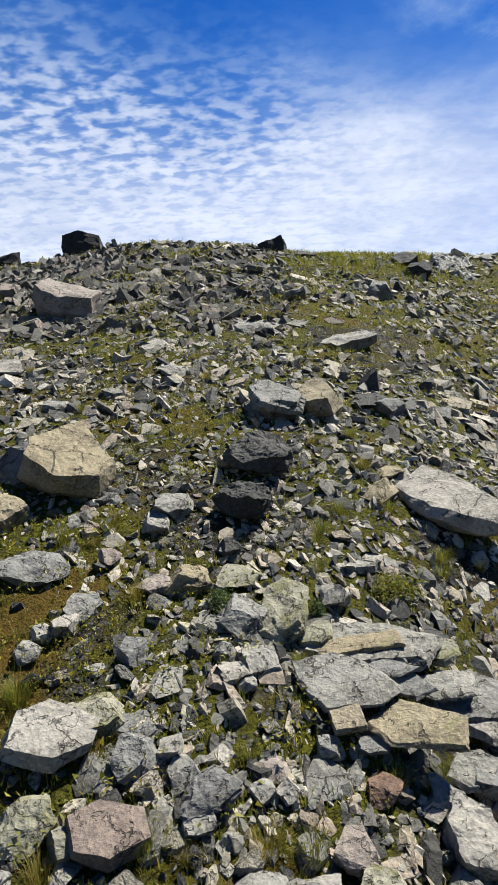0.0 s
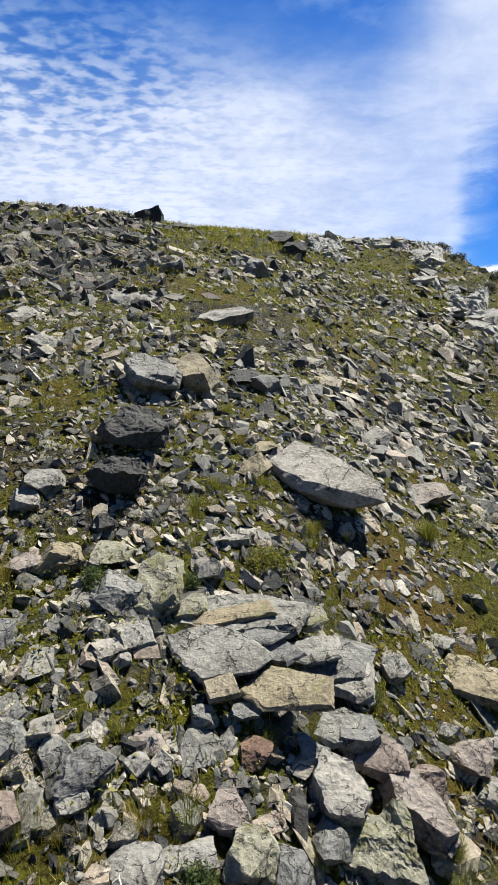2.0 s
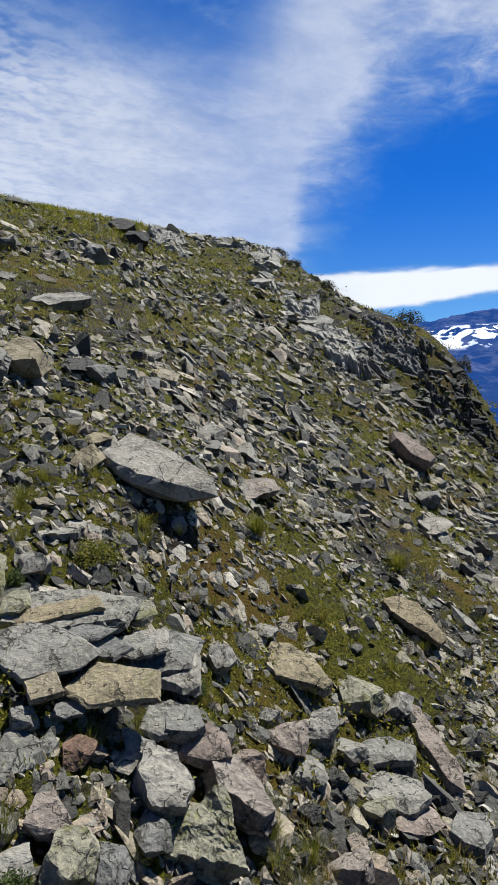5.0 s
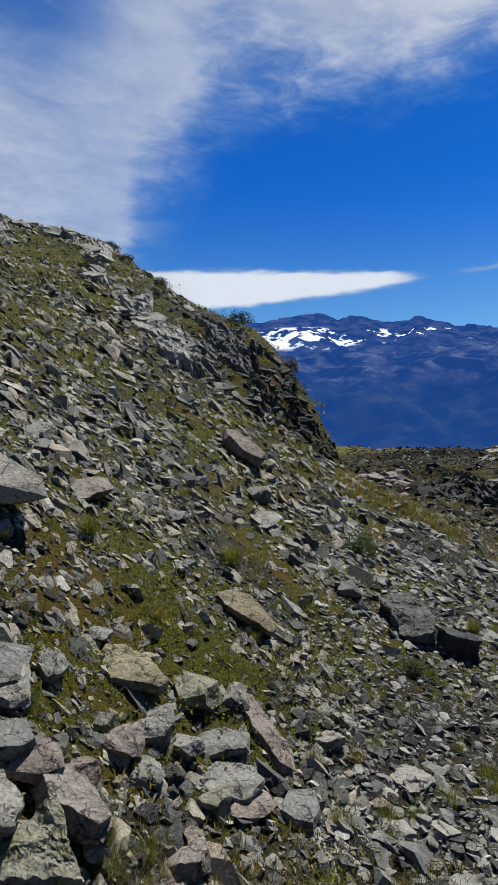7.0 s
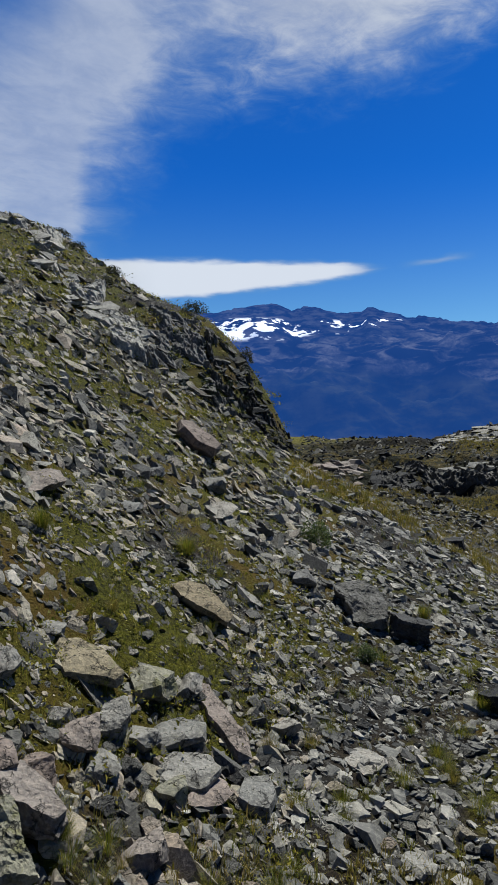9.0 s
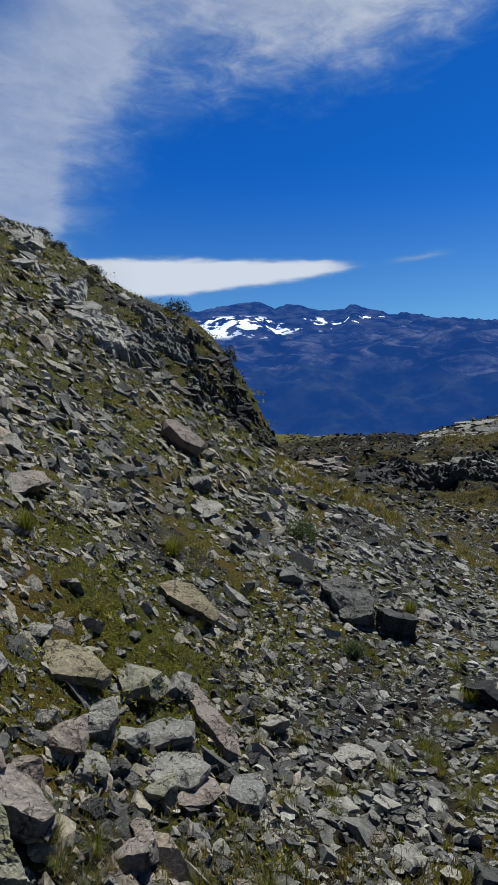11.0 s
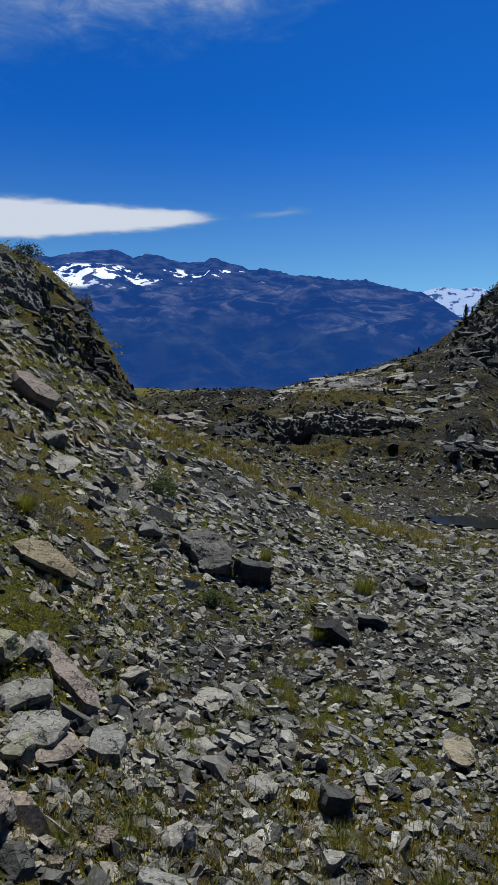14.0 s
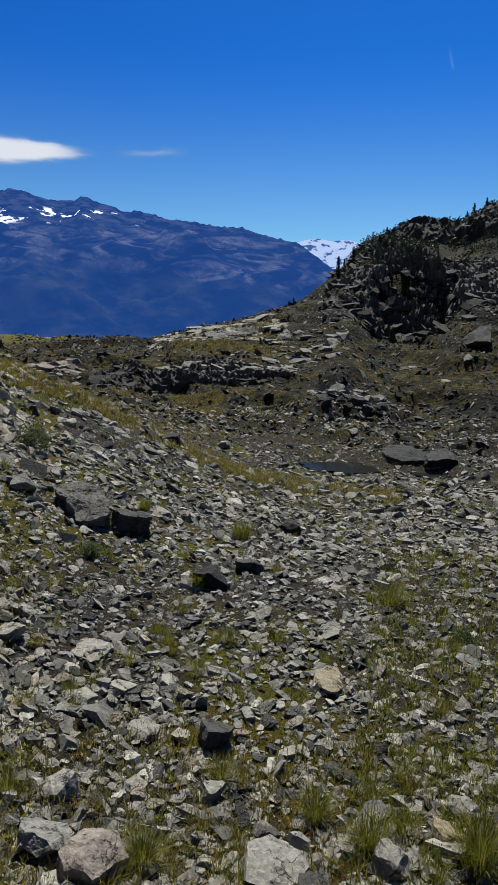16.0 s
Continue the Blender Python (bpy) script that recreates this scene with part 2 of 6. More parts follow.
def ground_material():
    m, k, b = material("soil_gravel_grass")
    co = k.add("ShaderNodeTexCoord").outputs["Object"]
    # soil and pebble gaps are darkened further for shade between the stones
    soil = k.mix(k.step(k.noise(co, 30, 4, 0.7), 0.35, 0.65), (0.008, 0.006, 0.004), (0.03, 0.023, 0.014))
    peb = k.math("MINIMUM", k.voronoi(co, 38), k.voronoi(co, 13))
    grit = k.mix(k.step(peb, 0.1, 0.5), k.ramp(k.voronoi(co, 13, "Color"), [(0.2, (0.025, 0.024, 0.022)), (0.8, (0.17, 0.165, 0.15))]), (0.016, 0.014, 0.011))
    soil = k.mix(k.step(k.noise(co, 1.7, 5, 0.6), 0.4, 0.6), soil, grit)
    turf = k.mix(k.step(k.noise(co, 26, 6, 0.75), 0.3, 0.7), (0.007, 0.008, 0.001), (0.078, 0.074, 0.005))
    turf = k.mix(k.step(k.noise(co, 0.7, 4), 0.45, 0.7), turf, (0.06, 0.038, 0.006))
    place = k.add("ShaderNodeSeparateXYZ")
    k.put(place.inputs[0], co)
    round_to = k.math("MULTIPLY", k.math("ARCTAN2", place.outputs[0], place.outputs[1]), 57.2958)
    patch = k.math("SUBTRACT", k.noise(co, 0.55, 7, 0.74), k.step(round_to, 42, 54, 0.0, 0.1))
    far = k.add("ShaderNodeVectorMath", operation="DISTANCE")
    k.put(far.inputs[0], co)
    far.inputs[1].default_value = (58, 47, -2)
    meadow = k.step(far.outputs["Value"], 24, 12)
    col = k.mix(k.math("MAXIMUM", k.step(patch, 0.4, 0.5), meadow), soil, k.mix(meadow, turf, (0.07, 0.062, 0.007)))
    home = k.add("ShaderNodeVectorMath", operation="LENGTH")
    k.put(home.inputs[0], co)
    away = k.math("MULTIPLY", k.step(home.outputs["Value"], 24, 32), k.math("SUBTRACT", 1.0, meadow))
    # painted far stones, with near-black gaps as the shade between them
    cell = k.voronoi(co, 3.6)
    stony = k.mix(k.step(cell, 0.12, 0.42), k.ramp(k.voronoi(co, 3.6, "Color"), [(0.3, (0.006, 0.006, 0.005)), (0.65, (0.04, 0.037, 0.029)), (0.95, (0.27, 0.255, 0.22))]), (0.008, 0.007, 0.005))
    heath = k.mix(k.step(k.noise(co, 1.4, 5, 0.65), 0.45, 0.6), (0.006, 0.007, 0.002), (0.05, 0.036, 0.006))
    stony = k.mix(k.step(k.noise(co, 0.13, 7, 0.72), 0.44, 0.56, 0.0, 0.85), stony, heath)
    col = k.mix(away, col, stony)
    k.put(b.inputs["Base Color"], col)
    b.inputs["Roughness"].default_value = 0.95
    b.inputs["Specular IOR Level"].default_value = 0.1
    bump(k, b, k.math("ADD", k.noise(co, 45, 5, 0.7), k.math("ADD", k.math("MULTIPLY", peb, -0.6), k.math("MULTIPLY", k.math("MULTIPLY", cell, away), -4.0))), 1.0, 0.03)
    return m


def grass_material(name, lo, mid, hi):
    """Thin blades and leaves that let part of the light through."""
    m, k, b = material(name)
    rnd = k.add("ShaderNodeNewGeometry").outputs["Random Per Island"]
    col = k.ramp(rnd, [(0.0, lo), (0.6, mid), (1.0, hi)])
    k.put(b.inputs["Base Color"], col)
    b.inputs["Roughness"].default_value = 0.6
    thin, both, out = k.add("ShaderNodeBsdfTranslucent"), k.add("ShaderNodeMixShader"), k.add("ShaderNodeOutputMaterial")
    k.put(thin.inputs[0], col)
    both.inputs[0].default_value = 0.45
    k.put(both.inputs[1], b.outputs[0]), k.put(both.inputs[2], thin.outputs[0])
    for n in list(m.node_tree.nodes):
        if n.bl_idname == "ShaderNodeOutputMaterial" and n != out:
            m.node_tree.nodes.remove(n)
    k.put(out.inputs[0], both.outputs[0])
    return m


GROUND = ground_material()
GRASS = grass_material("alpine_grass", (0.045, 0.062, 0.006), (0.125, 0.132, 0.013), (0.26, 0.2, 0.035))
DARK_SHRUB = grass_material("crest_shrub", (0.008, 0.011, 0.005), (0.02, 0.024, 0.01), (0.045, 0.045, 0.02))
SHRUB = grass_material("dark_shrub", (0.025, 0.045, 0.012), (0.06, 0.085, 0.02), (0.12, 0.13, 0.035))

# ---- ground ----
EYE = 1.6


def up(r, el):
    return EYE + r * math.tan(radians(el))


def slope(h, crest, el):
    """A concave-convex hillside: h below the eye at the foot, skyline at that range and height."""
    te = math.tan(radians(el))
    rr = [2.6, 4, 6, 9, 13, 18, 23, crest]
    out = [(r, EYE - h + r * (te + 2 * h / crest) - h * r * r / crest ** 2) for r in rr if r <= crest]
    top = out[-1][1]
    return [(0.0, -0.2), (1.2, -0.3)] + out + [(crest + 6, top + 0.6), (crest + 30, top - 1), (300, -30), (1500, -350), (4900, -600)]


def spur(near, base, base_el, top, top_el):
    """Foot of the hillside, then the crag that ends it, then the drop behind."""
    z = up(top, top_el)
    return [(0.0, -0.2), (1.2, -0.5), (2.6, -0.95), (6, near), (base * 0.75, (near + up(base, base_el)) / 2), (base, up(base, base_el)), (top, z), (top + 2, z - 0.4), (top + 9, min(z - 4, -3.2)), (36, -3.4), (52, up(52, -4.4)), (75, up(75, -3.0)), (100, -6), (300, -60), (1500, -400), (4900, -600)]


def basin(mid, edge, edge_el, floor, foot, bank, bank_el, top, top_el, behind=None, cliff=None):
    """Near scree down to the basin's floor, the far bank and its skyline."""
    z = up(top, top_el)
    return [(0.0, -0.2), (1.2, -0.6), (2.6, -1.05), (7, mid), (edge, up(edge, edge_el)), (edge + 4, floor), (foot, floor), (bank, up(bank, bank_el))] + ([] if cliff is None else [(55, up(55, cliff)), (58.5, up(58.5, top_el - 0.9))]) + [(top, z)] + ([(top + 12, z - 1), (top + 90, z - 35)] if behind is None else [(top + 25, z - 2), (165, up(165, behind)), (185, up(165, behind) - 2)]) + [(400, -110), (1500, -400), (4900, -600)]


def plain(z):
    return [(0.0, -0.2), (4, z * 0.3), (20, z), (80, z - 8), (300, -60), (1500, -400), (4900, -600)]


STATIONS = [(-180, plain(-2)), (-90, plain(1)), (-50, slope(3.0, 27, 12)), (-20, slope(3.1, 26, 16.3)), (-15, slope(3.1, 26, 17.1)), (-10.5, slope(3.2, 26, 18.2)),
            (-6, slope(3.2, 26, 18.4)), (0, slope(3.2, 26, 18.0)), (7, slope(3.2, 26, 16.7)), (13, slope(3.1, 25, 16.1)), (19, spur(1.3, 15, 10.5, 23.5, 15.7)),
            (25.5, spur(0.6, 15, 8.2, 23, 15.1)), (29, spur(0.2, 15.5, 6.8, 22, 13.5)), (31, spur(-0.1, 15.5, 5.6, 21, 11.9)), (34.4, spur(-0.4, 15.5, 3.8, 20, 10.0)),
            (37.8, spur(-0.5, 15, 1.0, 19, 8.8)), (40.2, spur(-0.55, 15, -1.0, 18.5, 7.8)), (42.1, spur(-0.6, 15, -2.3, 18.2, 5.6)), (44, spur(-0.7, 15.2, -3.5, 18, 3.2)),
            (45.4, spur(-0.75, 15.5, -4.2, 17.8, 0.9)), (46.8, spur(-0.8, 16, -4.8, 17.5, -2.0)), (48, spur(-0.85, 15, -5.2, 16.5, -4.8)),
            (50, basin(-0.9, 15, -6.0, -2.0, 26, 45, -5.0, 75, -3.1)), (56, basin(-1.0, 15, -8.7, -2.8, 29, 33, -7.6, 52, -3.5)),
            (60, basin(-1.1, 15, -11, -3.2, 28, 33, -8.0, 52, -3.2)), (64, basin(-1.2, 15.5, -13, -3.7, 27, 33, -8.0, 55, -2.0)),
            (70, basin(-1.3, 17, -14.6, -4.1, 27, 33, -8.0, 60, -0.4)), (73.3, basin(-1.3, 18, -15, -4.2, 27, 32, -8.5, 64, 0.9)),
            (75.2, basin(-1.3, 18, -15, -4.2, 27, 32, -8.6, 66, 3.0, 1.5)), (76.4, basin(-1.3, 18, -15, -4.2, 27, 32, -8.6, 67, 3.8, 5.0)), (77.7, basin(-1.3, 18, -15, -4.2, 27, 32, -8.6, 68, 4.1, 5.2, -0.6)),
            (79.2, basin(-1.3, 18, -15, -4.2, 27, 32, -8.6, 68, 4.2, 6.3, -1.6)), (81.4, basin(-1.3, 18, -15, -4.2, 27, 32, -8.6, 69, 4.2, 7.2, -2.2)), (83.6, basin(-1.3, 18, -15, -4.2, 27, 32, -8.6, 70, 4.0, 7.2, -2.0)), (85, basin(-1.2, 18, -14.9, -4.1, 28, 33, -8.6, 71, 4.0, 6.5, -0.8)),
            (85.8, basin(-1.2, 18, -14.8, -4.1, 28, 33, -8.6, 72, 4.1, 7.8)), (87.5, basin(-1.2, 18, -14.8, -4.1, 28, 33, -8.6, 73, 4.3, 8.7)), (96, basin(-1.1, 18, -14, -3.9, 28, 34, -7.5, 78, 5.0, 10.0)), (115, basin(-0.8, 18, -12, -3.0, 28, 36, -5, 85, 5.0, 8.0)), (140, plain(-3)), (180, plain(-2))]
AZ = np.unique(np.round(np.concatenate([np.arange(-180, -36, 3.0), np.arange(-36, 108, 0.4), np.arange(108, 180.1, 3.0)]), 3))
RR = np.concatenate([[0.0], np.geomspace(0.5, 27.8, 150), np.arange(28, 70, 0.32), np.geomspace(70.5, 190, 36), np.geomspace(205, 4900, 32)])


def ground_heights():
    rows = np.array([np.interp(RR, *zip(*p)) for _, p in STATIONS])
    at = [a for a, _ in STATIONS]
    h = np.stack([np.interp(AZ, at, rows[:, j]) for j in range(len(RR))], 1)
    soft = h.copy()
    for j, r in enumerate(RR):
        wide = float(np.interp(r, [0, 8, 12, 15, 17.5, 40], [11, 9, 6, 3.5, 0.9, 0.8]))
        kern = np.exp(-0.5 * ((AZ[:, None] - AZ[None, :]) / wide) ** 2) * np.gradient(AZ)[None, :]
        soft[:, j] = (kern @ h[:, j]) / kern.sum(1)
    for _ in range(4):
        soft[:, 1:-1] = (soft[:, :-2] + 2 * soft[:, 1:-1] + soft[:, 2:]) / 4
    rough = np.zeros_like(soft)
    for i, a in enumerate(AZ):
        s, c = math.sin(radians(a)), math.cos(radians(a))
        for j, r in enumerate(RR):
            p = Vector((r * s, r * c, 0))
            size = min(1.0, 0.25 + r / 40)
            v = 0.16 * noise.noise(p * 0.45) + 0.07 * noise.noise(p * 1.6) + 0.03 * noise.noise(p * 4.5)
            if 28 < r < 200:
                v += 0.7 * noise.noise(p * 0.12) * min(1, (r - 28) / 10) + 0.35 * noise.noise(p * 0.4)
            elif r >= 200:
                v += 6 * noise.noise(p * 0.01)
            rough[i, j] = v * size
            if 29 < r < 68 and a > 49:
                # bedding steps across the far bank
                z = soft[i, j] + rough[i, j]
                q = z / 1.15 + 1.6 * noise.noise(p * 0.07) + 0.16 * noise.noise(p * 0.4)
                fr = q - math.floor(q)
                t = min(1, max(0, (fr - 0.38) / 0.24))
                mask = max(0, min(0.55, 0.25 + 1.4 * noise.noise(p * 0.11 + Vector((9, 0, 0))))) * min(1, (r - 29) / 3)
                rough[i, j] += (t * t * (3 - 2 * t) - fr) * 1.15 * mask
    h = soft + rough
    for az, r, wide, deep, level in PONDS:
        cx, cy = way(az).x * r, way(az).y * r
        gx, gy = np.outer(np.sin(np.radians(AZ)), RR) - cx, np.outer(np.cos(np.radians(AZ)), RR) - cy
        u = gx * math.cos(radians(az)) - gy * math.sin(radians(az))
        v = gx * math.sin(radians(az)) + gy * math.cos(radians(az))
        q = np.hypot(u / wide, v / deep)
        t = np.clip((q - 0.9) / 0.9, 0, 1)
        h = (level - 0.15) * (1 - t) + h * t
    return h


# range, half-widths and water level of the two pools in the basin
PONDS = [(76.3, 24.5, 1.4, 1.0, -4.42), (84.6, 24.2, 0.8, 0.6, -4.37)]
HEIGHT = ground_heights()


def ground_z(x, y):
    """Height of the ground under a place or many places."""
    x, y = np.asarray(x, float), np.asarray(y, float)
    a, r = np.degrees(np.arctan2(x, y)), np.hypot(x, y)
    i = np.clip(np.searchsorted(AZ, a) - 1, 0, len(AZ) - 2)
    j = np.clip(np.searchsorted(RR, r) - 1, 0, len(RR) - 2)
    u, v = np.clip((a - AZ[i]) / (AZ[i + 1] - AZ[i]), 0, 1), np.clip((r - RR[j]) / (RR[j + 1] - RR[j]), 0, 1)
    return (HEIGHT[i, j] * (1 - u) + HEIGHT[i + 1, j] * u) * (1 - v) + (HEIGHT[i, j + 1] * (1 - u) + HEIGHT[i + 1, j + 1] * u) * v


def from_arrays(name, verts, faces, mat, smooth=False):
    """A mesh from a vertex array and an array of triangles or quads."""
    me = bpy.data.meshes.new(name)
    n, k = faces.shape
    me.vertices.add(len(verts))
    me.vertices.foreach_set("co", np.ascontiguousarray(verts, np.float32).ravel())
    me.loops.add(n * k)
    me.loops.foreach_set("vertex_index", np.ascontiguousarray(faces, np.int32).ravel())
    me.polygons.add(n)
    me.polygons.foreach_set("loop_start", np.arange(0, n * k, k, dtype=np.int32))
    me.polygons.foreach_set("use_smooth", np.full(n, smooth))
    me.update(calc_edges=True)
    me.materials.append(mat)
    return me


def build_ground():
    s, c = np.sin(np.radians(AZ[:-1])), np.cos(np.radians(AZ[:-1]))
    n, m = len(AZ) - 1, len(RR)
    v = np.stack([np.outer(s, RR), np.outer(c, RR), HEIGHT[:-1]], 2).reshape(-1, 3)
    i, j = np.meshgrid(np.arange(n), np.arange(m - 1), indexing="ij")
    i2 = (i + 1) % n
    f = np.stack([i * m + j, i2 * m + j, i2 * m + j + 1, i * m + j + 1], 2).reshape(-1, 4)[:, ::-1]
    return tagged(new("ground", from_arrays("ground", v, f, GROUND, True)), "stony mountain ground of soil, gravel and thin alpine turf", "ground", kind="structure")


ground = build_ground()

# ---- distance ----


def mountain_material():
    """Far slopes with blue haze painted in: woods low down, bare rock and snow patches above."""
    m, k, b = material("hazed_mountain")
    co = k.add("ShaderNodeTexCoord").outputs["Object"]
    sep = k.add("ShaderNodeSeparateXYZ")
    k.put(sep.inputs[0], co)
    az = k.math("MULTIPLY", k.math("ARCTAN2", sep.outputs[0], sep.outputs[1]), 57.2958)
    h = k.math("ADD", sep.outputs[2], k.math("MULTIPLY", k.math("SUBTRACT", k.noise(co, 0.003, 5, 0.6), 0.5), 260))
    lie = k.xyz(k.math("MULTIPLY", az, 0.2), k.math("MULTIPLY", sep.outputs[2], 0.011), 0.0)
    # this noise paints dark shaded slopes and woods between the light benches
    slope_shade = k.noise(lie, 1.3, 9, 0.6, 1.2)
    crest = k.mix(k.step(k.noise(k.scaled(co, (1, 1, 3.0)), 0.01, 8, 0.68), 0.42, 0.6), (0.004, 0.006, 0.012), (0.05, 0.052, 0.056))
    bench = k.mix(k.step(slope_shade, 0.45, 0.6), (0.006, 0.009, 0.016), k.mix(k.step(k.noise(co, 0.012, 7, 0.7), 0.4, 0.62), (0.035, 0.037, 0.038), (0.11, 0.106, 0.1)))
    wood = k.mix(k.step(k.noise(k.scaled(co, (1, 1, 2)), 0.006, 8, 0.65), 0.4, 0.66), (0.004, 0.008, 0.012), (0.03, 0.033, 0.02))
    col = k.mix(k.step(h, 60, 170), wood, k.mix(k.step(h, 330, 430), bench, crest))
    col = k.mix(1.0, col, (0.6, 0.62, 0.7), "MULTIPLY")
    lot = k.step(az, 49, 44, 0.61, 0.52)
    patch = k.noise(k.scaled(co, (1, 1, 2.2)), 0.009, 4, 0.55)
    snow = k.math("MULTIPLY", k.step(k.math("SUBTRACT", patch, lot), -0.02, 0.01), k.math("MULTIPLY", k.step(sep.outputs[2], k.step(az, 50, 46, 365, 300), k.step(az, 50, 46, 395, 340)), k.step(sep.outputs[2], 480, 455)))
    snow = k.math("MULTIPLY", snow, k.step(az, 60, 56))
    col = k.mix(snow, col, (0.85, 0.87, 0.9))
    k.put(b.inputs["Base Color"], col)
    b.inputs["Roughness"].default_value = 1.0
    b.inputs["Specular IOR Level"].default_value = 0.0
    # a faint blue glow stands in for the haze
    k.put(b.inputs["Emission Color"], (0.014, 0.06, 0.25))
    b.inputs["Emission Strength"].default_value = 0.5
    return m


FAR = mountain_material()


def mountain_range():
    az = np.arange(20, 118, 0.25)
    rr = np.linspace(1900, 4800, 90)
    sky_at = np.interp(az, [20, 40.8, 43.0, 45.5, 47.4, 48.9, 51.3, 53.2, 54.0, 55.6, 57.7, 57.9, 60.7, 60.9, 63.3, 64.7, 67.0, 69.4, 71.8, 73.3, 74.8, 90], [7.0, 7.69, 8.03, 8.50, 7.96, 8.23, 7.58, 7.68, 8.04, 7.48, 7.06, 7.27, 6.81, 6.75, 6.62, 6.34, 6.34, 5.61, 5.14, 4.18, 3.17, 1.5])
    sky_at = sky_at + np.array([0.13 * noise.noise(Vector((a * 0.9, 0, 0))) + 0.09 * noise.noise(Vector((a * 2.4, 5, 0))) + 0.2 * abs(noise.noise(Vector((a * 5.5, 9, 0)))) - 0.05 for a in az])
    v = np.zeros((len(az), len(rr), 3))
    for i, a in enumerate(az):
        s, c = math.sin(radians(a)), math.cos(radians(a))
        crest = 4000 * math.tan(radians(sky_at[i]))
        for j, r in enumerate(rr):
            u = (r - 1900) / 2100
            p = Vector((r * s, r * c, 0))
            rel = noise.fractal(p * 0.0016, 1.0, 2.1, 6) + 0.2 * abs(noise.noise(p * 0.003))
            body = -330 + (crest + 330) * (u ** 1.15 if u < 1 else 1 - 0.5 * (u - 1))
            damp = min(1, max(0.06, abs(u - 1) * 3))
            v[i, j] = (p.x, p.y, body + 190 * rel * damp * min(1, u * 3))
    n, m = len(az), len(rr)
    i, j = np.meshgrid(np.arange(n - 1), np.arange(m - 1), indexing="ij")
    f = np.stack([i * m + j, i * m + j + 1, (i + 1) * m + j + 1, (i + 1) * m + j], 2).reshape(-1, 4)[:, ::-1]
    return tagged(new("mountain_range", from_arrays("mountain_range", v.reshape(-1, 3), f, FAR, True)), "distant mountain range in painted blue haze, snow patches under its crest", "mountain", kind="structure")


mountain_range()


def snow_peak():
    """A glaciated summit beyond the end of the range."""
    m, k, b = material("glowing_glacier_snow")
    co = k.add("ShaderNodeTexCoord").outputs["Object"]
    bare_rock = k.step(k.noise(k.scaled(co, (1, 1, 2)), 0.014, 5, 0.6), 0.53, 0.6)
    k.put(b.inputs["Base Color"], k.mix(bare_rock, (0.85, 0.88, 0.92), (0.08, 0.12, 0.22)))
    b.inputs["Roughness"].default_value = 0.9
    # glow stands in for sunlit snow, and for blue haze over the rock
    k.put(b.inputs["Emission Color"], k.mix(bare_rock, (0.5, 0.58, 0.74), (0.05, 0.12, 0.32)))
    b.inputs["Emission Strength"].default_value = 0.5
    az, steps = np.linspace(66, 84, 90), np.linspace(0, 1, 14)
    top = np.interp(az, [66, 70, 71.8, 73.2, 74.6, 76, 79, 84], [3.0, 4.3, 5.2, 5.55, 5.3, 5.5, 4.5, 2.0])
    v = np.zeros((len(az), len(steps), 3))
    for i, a in enumerate(az):
        for j, u in enumerate(steps):
            p = way(a) * (4450 + 250 * u)
            rel = noise.fractal(p * 0.012, 1.0, 2.0, 4)
            v[i, j] = (p.x, p.y, -200 + (4700 * math.tan(radians(top[i])) + 200) * u + 14 * rel * (1 if j < len(steps) - 1 else 0.4))
    n, q = len(az), len(steps)
    i, j = np.meshgrid(np.arange(n - 1), np.arange(q - 1), indexing="ij")
    f = np.stack([i * q + j, i * q + j + 1, (i + 1) * q + j + 1, (i + 1) * q + j], 2).reshape(-1, 4)[:, ::-1]
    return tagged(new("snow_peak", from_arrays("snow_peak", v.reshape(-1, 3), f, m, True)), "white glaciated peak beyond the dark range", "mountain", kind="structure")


snow_peak()

# ---- stones ----


def hull_of(planes):
    """The solid that lies inside all the planes (normal, distance), as vertex and triangle arrays."""
    n = np.array([p[0][:] for p in planes])
    q = np.array([p[1] for p in planes])
    i, j, k = np.array(list(itertools.combinations(range(len(n)), 3))).T
    m = np.stack([n[i], n[j], n[k]], 1)
    det = np.linalg.det(m)
    ok = np.abs(det) > 1e-3
    p = np.linalg.solve(m[ok], np.stack([q[i], q[j], q[k]], 1)[ok][..., None])[..., 0]
    p = p[(p @ n.T <= q + 1e-6).all(1)]
    return hull_round(p, 0.02)


def hull_round(points, merge=0.001):
    """The convex solid round some points."""
    bm = bmesh.new()
    for v in points:
        bm.verts.new(v)
    bmesh.ops.remove_doubles(bm, verts=bm.verts, dist=merge)
    hull = bmesh.ops.convex_hull(bm, input=bm.verts)
    bmesh.ops.delete(bm, geom=list({g for g in hull["geom_interior"] if isinstance(g, bmesh.types.BMVert)}), context="VERTS")
    bmesh.ops.triangulate(bm, faces=bm.faces)
    bmesh.ops.recalc_face_normals(bm, faces=bm.faces)
    bm.verts.index_update()
    out = np.array([v.co[:] for v in bm.verts]), np.array([[v.index for v in f.verts] for f in bm.faces])
    bm.free()
    return out


